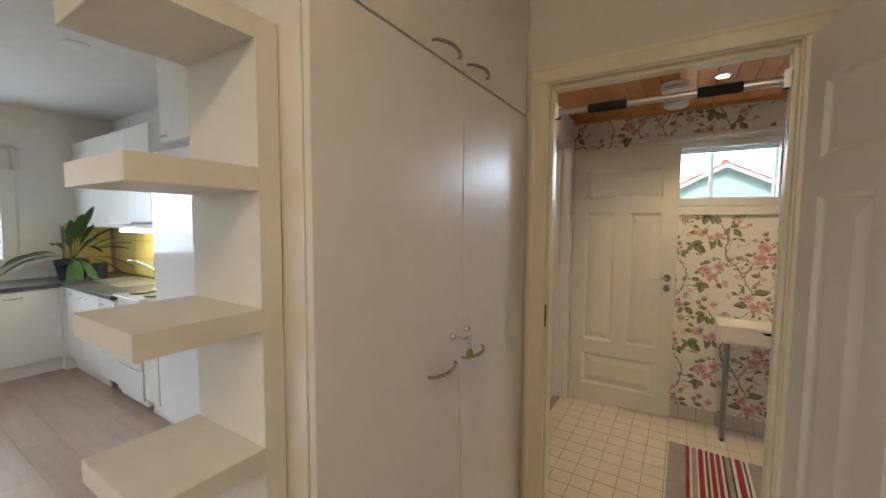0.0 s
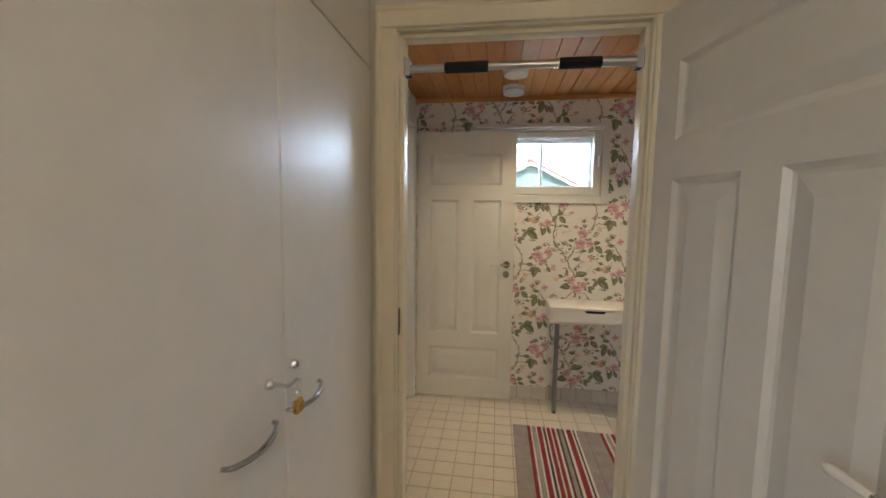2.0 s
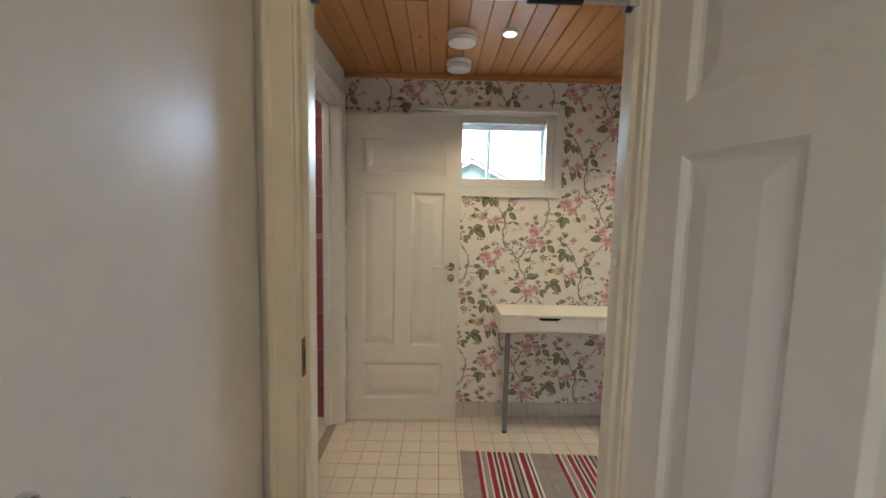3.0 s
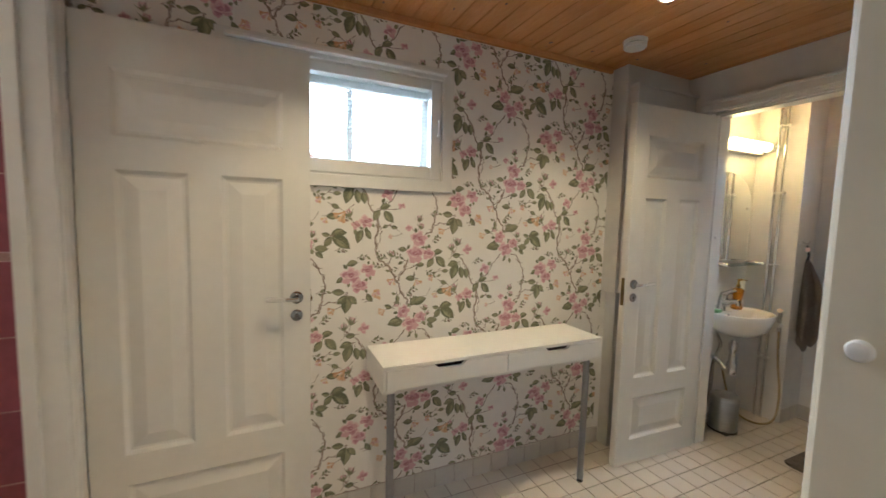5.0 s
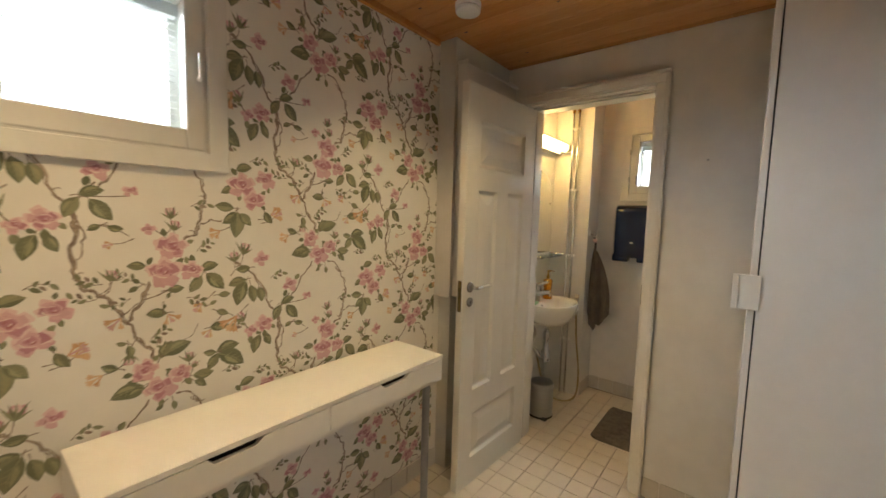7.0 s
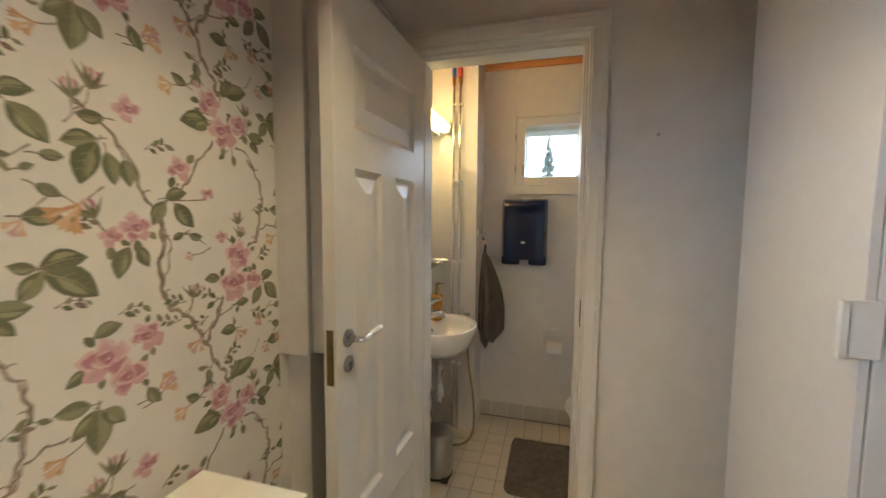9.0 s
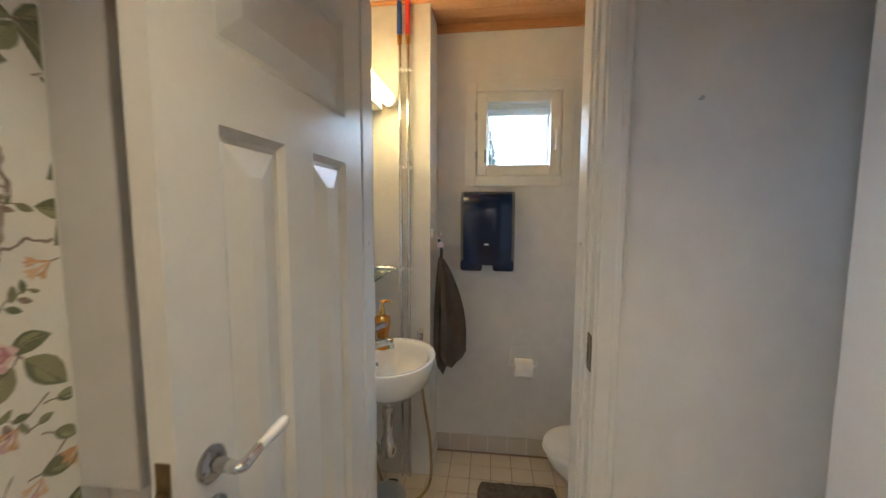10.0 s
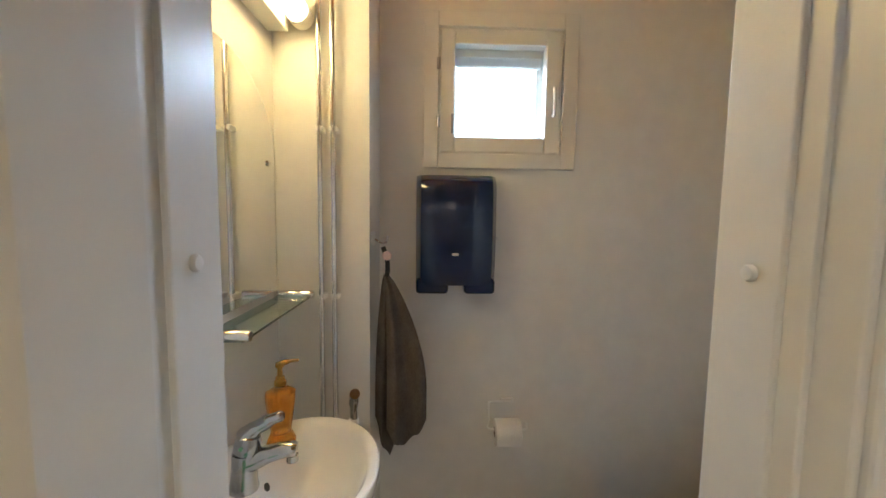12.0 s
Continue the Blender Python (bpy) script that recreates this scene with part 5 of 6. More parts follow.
part("spout", tube(curve_points([(-4.45, 1.77, 0.96), (-4.58, 1.72, 1.02), (-4.72, 1.66, 1.06), (-4.76, 1.645, 1.05)], 5), 0.012, 10), CHROME, ktap, "", True)
for k in range(4):
    x0 = -5.69 + 0.47 * k
    up = thing("wall_cabinet", "white kitchen wall cabinet with a small handle", "kitchen cabinet", (x0, 1.67, 1.43), "kitchen wall cabinets")
    part("body", box(x0 + 0.001, x0 + 0.469, 1.522, 1.848, 1.395, 2.29), KITCH, up)
    d = part("door", box(x0 + 0.002, x0 + 0.468, 1.503, 1.521, 1.397, 2.288, 0.002), KITCH, up)
    part("handle", tube([(x0 + 0.05, 1.485, 1.43), (x0 + 0.13, 1.485, 1.43)], 0.005, 8), CHROME, d, "", True)
hood = thing("cooker_hood", "white slide-out cooker hood", "cooker hood", (-3.9, 1.5, 1.5))
part("body", boxes((-4.25, -3.815, 1.36, 1.502, 1.432, 1.455), (-4.25, -3.815, 1.30, 1.36, 1.428, 1.440), bevel=0.003), PLAST, hood)
under = thing("under_cabinet_light", "thin lit strip lamp below the kitchen wall cabinets", "strip lamp", (-4.4, 1.64, 1.36))
part("casing", box(-4.82, -3.95, 1.64, 1.70, 1.375, 1.3945, 0.002), PLAST, under)
part("tube", box(-4.80, -3.97, 1.600, 1.640, 1.350, 1.385, 0.006), GLOW, under, "glowing strip")
tall = thing("tall_fridge", "tall glossy white refrigerator", "refrigerator", (-2.82, 1.55, 0))
part("body", box(-3.118, -2.52, 1.262, 1.845, 0.06, 1.94, 0.004), FRIDGE, tall)
part("door", box(-3.116, -2.522, 1.236, 1.260, 0.06, 1.93, 0.008), FRIDGE, tall)
part("plinth", box(-3.11, -2.53, 1.28, 1.845, 0.0, 0.058), FRIDGE, tall)
high = thing("high_cabinet", "white cabinet above the refrigerator with a bow handle", "kitchen cabinet", (-2.76, 1.55, 1.99))
part("body", box(-3.010, -2.52, 1.282, 1.848, 1.990, 2.598), KITCH, high)
d = part("door", box(-3.008, -2.522, 1.262, 1.281, 1.992, 2.596, 0.002), KITCH, high)
part("handle", tube(curve_points([(-2.985, 1.262, 2.030), (-2.97, 1.236, 2.025), (-2.92, 1.236, 2.025), (-2.905, 1.262, 2.030)], 4), 0.005, 8), CHROME, d, "", True)
# solid dark block imitates shade between refrigerator and cabinet
part("shelf_gap", box(-3.005, -2.53, 1.30, 1.846, 1.945, 1.989), GREYM, high, "dark block coloured as the shade in the gap below the cabinet")
dl = thing("downlight", "white recessed kitchen ceiling light", "downlight", (-3.35, 0.95, 2.59))
part("ring", lathe([(0.07, 0), (0.07, -0.006), (0.06, -0.012), (0.05, -0.012)], (-3.35, 0.95, 2.60)), PLAST, dl, "", True)
part("bulb", lathe([(0.045, -0.0125), (0.04, -0.013)], (-3.35, 0.95, 2.60)), PLAST, dl)

plant = thing("potted_plant", "leafy green house plant in a dark blue pot on the worktop", "plant", (-5.35, 1.42, 0.86))
PX, PY = -5.33, 1.36
part("pot", lathe([(0.10, 0), (0.105, 0.005), (0.125, 0.15), (0.135, 0.16), (0.135, 0.20), (0.128, 0.20), (0.12, 0.18)], (PX, PY, 0.8585), None, 28), POT, plant, "", True)
part("soil", lathe([(0.119, 0), (0.10, 0.01)], (PX, PY, 1.035), None, 20), SOIL, plant)
part("bucket_handle", tube(curve_points([(PX + 0.02, PY - 0.135, 1.04), (PX + 0.10, PY - 0.10, 0.99), (PX + 0.12, PY, 0.965), (PX + 0.10, PY + 0.10, 0.99), (PX + 0.02, PY + 0.135, 1.04)], 4), 0.003, 6), BLACK, plant)
tagged(part("plant_pot", lathe([(0.07, 0), (0.085, 0.16), (0.09, 0.165), (0.085, 0.165)], (-5.10, 1.50, 0.8585), None, 24), POT, smooth=True), "small dark plant pot on the worktop", "plant pot")
rngp = random.Random(11)
for k in range(26):
    bm = bmesh.new()
    az = rngp.uniform(0, 2 * math.pi)
    length, lift = rngp.uniform(0.35, 0.72), rngp.uniform(0.15, 1.35)
    way = Vector((math.cos(az), math.sin(az), 0))
    side = Vector((-way.y, way.x, 0))
    prev = None
    steps = 10
    for s in range(steps + 1):
        f = s / steps
        z = 1.06 + length * (math.sin(lift) * f * 1.05 - 0.55 * f * f * (1.5 - lift * 0.8))
        p = Vector((PX, PY, 0)) + way * (length * f * math.cos(lift * 0.8) + 0.02) + Vector((0, 0, max(0.885, z)))
        w = 0.004 if f < 0.35 else 0.035 * math.sin(math.pi * min(1, (f - 0.33) / 0.67)) ** 0.7 + 0.002
        if p.x < -5.66:
            p.x = -5.66
        if p.y > 1.83:
            p.y = 1.83
        cur = [bm.verts.new(p + side * w + Vector((0, 0, w * 0.35))), bm.verts.new(p), bm.verts.new(p - side * w + Vector((0, 0, w * 0.35)))]
        if prev:
            bm.faces.new((prev[0], cur[0], cur[1], prev[1])), bm.faces.new((prev[1], cur[1], cur[2], prev[2]))
        prev = cur
    part("leaf", bm, PLANT, plant, "", True)
outlet = thing("wall_socket", "white double wall socket above the worktop", "socket", (-5.70, 1.15, 1.0))
part("plate", box(-5.70, -5.69, 1.10, 1.22, 0.98, 1.06, 0.003), PLAST, outlet)


# ---- outdoors ----
bm = bmesh.new()
lo, hi = ([bm.verts.new((90 * math.cos(a), 90 * math.sin(a), z)) for a in (2 * math.pi * k / 48 for k in range(48))] for z in (-1, 75))
for k in range(48):
    bm.faces.new((lo[k], lo[(k + 1) % 48], hi[(k + 1) % 48], hi[k]))
tagged(part("backdrop", bm, SKYB), "pale hazy sky round the horizon", "sky", kind="structure")
tagged(part("ground", boxes((-400, 400, -400, 400, -0.9, -0.5)), LAWN), "rough green lawn outside", "ground", kind="structure")
house = thing("neighbour_house", "green wooden house with a red gable roof and chimney", "house", (1.25, 21, -0.5))
GX, GY, GZ, EZ, HW = 1.25, 18.0, 3.66, 2.75, 1.75
bm = bmesh.new()
prof = [(GX - HW, -0.5), (GX + HW, -0.5), (GX + HW, EZ), (GX, GZ), (GX - HW, EZ)]
lo, hi = ([bm.verts.new((x, y, z)) for x, z in prof] for y in (GY, GY + 7))
bm.faces.new(lo), bm.faces.new(hi[::-1])
for k in range(5):
    bm.faces.new((lo[k], lo[(k + 1) % 5], hi[(k + 1) % 5], hi[k]))
part("wall", bm, SIDING, house)
for s in (-1, 1):
    bm = bmesh.new()
    sl = (GZ - EZ) / HW
    pr = [(GX, GZ + 0.02), (GX + s * (HW + 0.3), EZ - 0.3 * sl + 0.02), (GX + s * (HW + 0.3), EZ - 0.3 * sl + 0.14), (GX, GZ + 0.14)]
    lo, hi = ([bm.verts.new((x, y, z)) for x, z in pr] for y in (GY - 0.3, GY + 7.3))
    bm.faces.new(lo), bm.faces.new(hi[::-1])
    for k in range(4):
        bm.faces.new((lo[k], lo[(k + 1) % 4], hi[(k + 1) % 4], hi[k]))
    rf = part("roof", bm, ROOFR, house)
    bm = bmesh.new()
    pr = [(GX, GZ - 0.08), (GX + s * (HW + 0.3), EZ - 0.3 * sl - 0.08), (GX + s * (HW + 0.3), EZ - 0.3 * sl + 0.04), (GX, GZ + 0.04)]
    lo, hi = ([bm.verts.new((x, y, z)) for x, z in pr] for y in (GY - 0.34, GY - 0.31))
    bm.faces.new(lo), bm.faces.new(hi[::-1])
    for k in range(4):
        bm.faces.new((lo[k], lo[(k + 1) % 4], hi[(k + 1) % 4], hi[k]))
    part("fascia", bm, FASCIA, rf)
part("chimney", box(GX - 0.05, GX + 0.2, GY + 1.5, GY + 1.9, GZ - 0.2, GZ + 0.42, 0.01), ROOFR, house, "red chimney")
tree = thing("spruce", "tall spruce outside the toilet window, its colour paled for glare", "tree", (22, 2.9, -0.5))
part("trunk", tube([(22, 2.9, -0.5), (22, 2.9, 2), (22, 2.9, 5.6)], [0.16, 0.11, 0.01], 8), BARK, tree)
rngt = random.Random(2)
bm = bmesh.new()
for k in range(420):
    f = rngt.random() ** 0.8
    z = 5.7 - 5.2 * f
    az = rngt.uniform(0, 2 * math.pi)
    r = (0.08 + 1.25 * f) * rngt.uniform(0.55, 1.1)
    tip = Vector((22 + r * math.cos(az), 2.9 + r * math.sin(az), z - 0.25 * r))
    base = Vector((22, 2.9, z + 0.05))
    sd = Vector((-math.sin(az), math.cos(az), 0)) * (0.05 + 0.10 * r)
    mid = base.lerp(tip, 0.6)
    vs = [bm.verts.new(p) for p in (base, mid + sd, tip, mid - sd, mid + Vector((0, 0, -0.12)))]
    bm.faces.new((vs[0], vs[1], vs[4])), bm.faces.new((vs[1], vs[2], vs[4])), bm.faces.new((vs[2], vs[3], vs[4])), bm.faces.new((vs[3], vs[0], vs[4]))
part("crown", bm, CONIF, tree)


# ---- wallpaper print: flat inked shapes on the papered wall ----
inks = {}


def ink(material):
    if material.name not in inks:
        inks[material.name] = (bmesh.new(), material)
    return inks[material.name][0]


HOLES = ((-0.345, 0.665, 1.535, 2.12),)
LAYER = [0]


def poly(material, pts, lift=0.0):
    """One inked shape at wall places (x, z), above those inked before it; shapes past the paper's edge are clipped."""
    xs, zs = [p[0] for p in pts], [p[1] for p in pts]
    if min(xs) < WEST + 0.002 or max(xs) > 1.720 or min(zs) < 0.102 or max(zs) > TOP - 0.032:
        pts = [(min(max(x, WEST + 0.002), 1.720), min(max(z, 0.102), TOP - 0.032)) for x, z in pts]
        if max(p[0] for p in pts) - min(p[0] for p in pts) < 0.002 or max(p[1] for p in pts) - min(p[1] for p in pts) < 0.002:
            return
    for a, b, c, d in HOLES:
        if a < min(xs) and max(xs) < b and c < min(zs) and max(zs) < d:
            return
    bm = ink(material)
    LAYER[0] += 1
    y = NORTH - 0.0006 - LAYER[0] * 0.0000006
    bm.faces.new([bm.verts.new((x, y, z)) for x, z in pts])


def turned(x, z, ang, size, pts):
    c, s = math.cos(ang), math.sin(ang)
    return [(x + size * (u * c - v * s), z + size * (u * s + v * c)) for u, v in pts]


def leaf_shape(x, z, ang, size, material, width=1.0):
    """A broad, pointed leaf: two toned halves, a pale rib and side veins, a light patch where it curls."""
    half = ((0, 0), (0.10, 0.13), (0.26, 0.26), (0.46, 0.315), (0.66, 0.27), (0.84, 0.15), (0.95, 0.05), (1, 0))
    bend = 0.16 * math.sin(ang * 7.3)
    arc = lambda u: bend * u * (1 - u) * 2
    big = size > 0.030
    for sgn, m in ((1, material), (-1, LEAF if big else material)):
        poly(m, turned(x, z, ang, size, [(u, sgn * v * width + arc(u)) for u, v in half]))
    if big:
        side = 1 if math.sin(ang * 3.1) > 0 else -1
        poly(LEAFP, turned(x, z, ang, size, [(u, side * v * width + arc(u)) for u, v in ((0.22, 0.05), (0.40, 0.20), (0.62, 0.20), (0.82, 0.10), (0.66, 0.07), (0.42, 0.04))]))
        poly(LEAFP, turned(x, z, ang, size, [(u, v + arc(u)) for u, v in ((0.02, 0.012), (0.5, 0.012), (0.95, 0.002), (0.95, -0.002), (0.5, -0.012), (0.02, -0.012))]))
        if size > 0.05:
            for u in (0.28, 0.46, 0.64):
                for sgn in (1, -1):
                    poly(LEAFP, turned(x, z, ang, size, [(u, arc(u)), (u + 0.02, arc(u)), (u + 0.14, sgn * 0.17 * width + arc(u)), (u + 0.13, sgn * 0.17 * width + arc(u))]))


def petal(material, x, z, r, a0, a1, r0, r1, squash):
    """A crescent petal about a centre, from angle a0 to a1."""
    n = 8
    out = [(a0 + (a1 - a0) * k / n) for k in range(n + 1)]
    pts = [(x + r * r1 * math.cos(a) * (1 + 0.05 * math.sin(6 * a)), z + r * r1 * squash * math.sin(a) * (1 + 0.05 * math.cos(5 * a))) for a in out]
    pts += [(x + r * (r0 + (r1 - r0) * abs(2 * k / n - 1) ** 2.2) * math.cos(a), z + r * (r0 + (r1 - r0) * abs(2 * k / n - 1) ** 2.2) * squash * math.sin(a))
            for k, a in reversed(list(enumerate(out)))][1:-1]
    poly(material, pts)


def frill(material, x, z, r, turn, squash, rough, rng):
    """A ruffled patch: a rough round with three to five soft lobes."""
    lobes, ph = rng.choice((3, 4, 5)), rng.uniform(0, 6.28)
    pts = []
    for q in range(18):
        b = 2 * math.pi * q / 18
        k = r * (1 + rough * math.sin(lobes * b + ph) + 0.5 * rough * math.sin(2 * lobes * b + 1.7 * ph))
        u, v = k * math.cos(b), k * squash * math.sin(b)
        pts.append((x + u * math.cos(turn) - v * math.sin(turn), z + u * math.sin(turn) + v * math.cos(turn)))
    poly(material, pts)


def rose_shape(x, z, r, rng):
    """A loose garden rose: ruffled outer petals with pale lips and shaded throats, a small folded heart set high."""
    off = rng.uniform(0, 6.28)
    n = 5 if r > 0.03 else 4
    for k in range(n):
        a = off + k * 2 * math.pi / n + rng.uniform(-0.25, 0.25)
        px, pz, pr = x + r * 0.60 * math.cos(a), z + r * 0.50 * math.sin(a), r * rng.uniform(0.40, 0.56)
        frill(PALE if math.sin(a) > -0.2 else BLUSH, px, pz, pr, a, 0.85, 0.13, rng)
        frill((BLUSH, PINK, BLUSH, BLUSH, PINK)[k], px - 0.22 * pr * math.cos(a), pz - 0.22 * pr * math.sin(a), pr * 0.74, a, 0.9, 0.16, rng)
        petal(DEEP if k % 2 else PINK, px, pz, pr, a + 1.9, a + 3.6, 0.42, 0.72, 0.9)
    hx, hz = x + r * rng.uniform(-0.14, 0.14), z + r * rng.uniform(0.02, 0.18)
    frill(BLUSH, hx, hz, r * 0.50, off, 0.82, 0.10, rng)
    frill(PINK, hx + r * 0.03, hz + r * 0.04, r * 0.36, off + 1, 0.8, 0.14, rng)
    for m, a0, w, r0, r1 in ((PALE, 3.3, 2.2, 0.44, 0.56), (BLUSH, 0.2, 1.8, 0.34, 0.50), (WHITEP, 3.8, 1.1, 0.50, 0.58), (DEEP, 4.1, 2.0, 0.20, 0.31),
                             (PALE, 0.9, 1.6, 0.26, 0.36), (DEEP, 1.4, 2.2, 0.05, 0.17), (PALE, 5.2, 1.5, 0.10, 0.20)):
        a = a0 + rng.uniform(-0.6, 0.6)
        petal(m, hx, hz, r, a, a + w, r0, r1, 0.8)


def bud_shape(x, z, ang, r, rng):
    """A rosebud in its calyx: a small folded flower with narrow green sepals that reach past it."""
    for k, m in ((-1, PINK), (1, BLUSH), (0, PALE)):
        poly(m, turned(x, z, ang + 0.25 * k, r, ((0.1, -0.10), (0.42, -0.25), (0.78, -0.16), (0.92, 0.02), (0.70, 0.20), (0.40, 0.24), (0.1, 0.10))))
    for k in (-2, -1, 0, 1, 2):
        a = ang + 0.42 * k + rng.uniform(-0.1, 0.1)
        poly(LEAF if k % 2 else LEAFL, turned(x, z, a, r * rng.uniform(0.8, 1.25), ((0, -0.05), (0.35, -0.09), (1, 0.03), (0.35, 0.08), (0, 0.05))))


def trumpet(x, z, ang, r, rng):
    """A spray of small ochre flowers: thin tubes that open into curled lips."""
    for k in (-1, 0, 1):
        a, q = ang + 0.55 * k + rng.uniform(-0.15, 0.15), r * rng.uniform(0.75, 1.1)
        m = (OCHRE, BLUSH, OCHRE)[k + 1] if rng.random() < 0.6 else APRICOT
        poly(m, turned(x, z, a, q, ((0, -0.04), (0.55, -0.07), (0.74, -0.17), (1.0, -0.23), (0.9, -0.06), (1.06, 0.02), (0.92, 0.12), (0.98, 0.27), (0.72, 0.17), (0.55, 0.08), (0, 0.04))))
        poly(APRICOT, turned(x, z, a, q, ((0.45, 0.0), (0.78, 0.02), (0.92, 0.10), (0.74, 0.12), (0.5, 0.05))))


def sprig(x, z, ang, rng):
    """A thin twig with a few narrow leaflets and specks."""
    vine([(x, z), (x + 0.022 * math.cos(ang + 0.3), z + 0.022 * math.sin(ang + 0.3)), (x + 0.048 * math.cos(ang), z + 0.048 * math.sin(ang))], 0.0012, 0.0007)
    for k in range(5):
        u = 0.010 + 0.009 * k
        a = ang + (0.8 if k % 2 else -0.8) + rng.uniform(-0.3, 0.3)
        leaf_shape(x + u * math.cos(ang), z + u * math.sin(ang), a, rng.uniform(0.014, 0.026), (LEAF, LEAFL, STEM)[k % 3], 0.75)


def vine(points, w0, w1, lift=0.0):
    pts = curve_points([(a, 0, b) for a, b in points], 5)
    n = len(pts)
    if n > 12:
        flat = [p.copy() for p in pts]
        for k in range(1, n - 1):
            d = flat[k + 1] - flat[k - 1]
            pts[k] = flat[k] + Vector((-d.z, 0, d.x)).normalized() * (0.0035 * math.sin(k * 1.15) + 0.002 * math.sin(k * 2.6))
    for k in range(n - 1):
        d = (pts[k + 1] - pts[k])
        side = Vector((-d.z, 0, d.x)).normalized()
        wa, wb = (w0 + (w1 - w0) * q / n for q in (k, k + 1))
        wa *= 1 + 0.30 * math.sin(k * 1.7)
        wb *= 1 + 0.30 * math.sin((k + 1) * 1.7)
        a, b = pts[k], pts[k + 1]
        poly(STEM, [((a + side * wa).x, (a + side * wa).z), ((b + side * wb).x, (b + side * wb).z), ((b - side * wb).x, (b - side * wb).z), ((a - side * wa).x, (a - side * wa).z)])
        if w0 > 0.0025:
            poly(STEML, [((a + side * wa * 0.7).x, (a + side * wa * 0.7).z), ((b + side * wb * 0.7).x, (b + side * wb * 0.7).z), ((b + side * wb * 0.1).x, (b + side * wb * 0.1).z), ((a + side * wa * 0.1).x, (a + side * wa * 0.1).z)])


# one repeat about its lowest large rose: x right, z up, in millimetres; roses (x, z, radius), the rest (x, z, angle, length)
ROSES = [(4, 75, 46), (-19, -2, 50), (50, -2, 33), (-72, -280, 37), (-39, -344, 46), (16, -314, 33), (205, 269, 47), (285, 291, 38), (245, 219, 39), (273, -212, 35), (227, -228, 24), (374, -84, 32), (267, 18, 30), (444, -136, 20), (-53, 126, 19)]
LEAVES = [(75, -2, 0.23, 52), (79, -21, -2.19, 57), (92, -15, -0.82, 72), (-61, 20, 3.07, 43), (-57, 22, 1.14, 24), (-13, -56, 0.05, 42), (-5, -62, -1.94, 19), (-80, -37, -2.66, 26), (-77, -26, 2.55, 22), (116, -276, 0.17, 69), (121, -283, -0.59, 92), (121, -281, -2.18, 54), (116, -276, 2.92, 37), (-36, -256, 0.98, 54), (-28, -248, 0.33, 73)]
LEAVES_LOW = [(-77, -324, -2.94, 74), (-74, -330, -2.69, 46), (-90, -308, 2.98, 25), (47, -333, -0.05, 57), (51, -351, -0.68, 40), (-33, -394, -2.45, 23), (-8, -394, -1.43, 28), (189, 180, -1.66, 82), (194, 174, -0.79, 54), (184, 180, -2.38, 54), (179, 191, 3.02, 55), (187, 315, 0.26, 51), (175, 264, -2.49, 41), (229, -9, -3.12, 46)]
LEAVES_SIDE = [(215, -49, -2.91, 57), (215, -55, -1.96, 81), (228, -69, -1.4, 60), (257, -79, -1.38, 52), (338, -156, -2.07, 57), (358, -160, -0.87, 68), (338, -150, 0.26, 51), (278, -247, -1.19, 48), (260, -249, -1.94, 64), (-155, 136, -2.68, 29), (-143, 132, -0.15, 34), (-15, -122, 3.08, 49), (-23, -110, 1.44, 15), (-112, -193, 2.83, 23), (-109, -198, -1.49, 37), (-132, -259, 2.69, 39), (98, -191, 0.0, 54), (126, -89, 0.0, 35), (280, 182, -0.98, 47), (119, -139, -0.44, 38), (100, -116, 0.38, 22)]
BUDS = [(1, 155, 1.6, 38), (9, 120, 1.43, 35), (177, 14, 1.6, 40), (206, 38, 1.3, 45), (38, -285, 1.49, 35), (48, -307, 1.13, 23), (-106, -224, -1.68, 37), (203, -192, 2.11, 43), (-141, -13, 1.42, 34), (-136, -13, 1.0, 20)]
YELLOW = [(-123, -118, -2.24, 36), (-132, 86, -2.83, 23), (-14, -127, -1.08, 34), (-166, -266, -2.76, 38), (100, -197, -2.1, 34), (77, -108, -2.33, 32), (304, 170, 0.35, 40), (136, 118, -2.6, 35), (-219, -202, 0.46, 38), (181, -169, -2.26, 52)]
SPRIGS = [(54, 192, 0.2), (68, 55, 0.6), (134, -346, 0.1), (148, -211, 0.3), (-100, -66, 3.5), (-84, -20, 2.6), (-19, -235, 2.2), (233, -381, 0.2), (37, -85, -0.4), (-170, -58, 3.0), (-57, -193, 0.5), (300, -54, 0.4), (-156, -20, 2.8)]
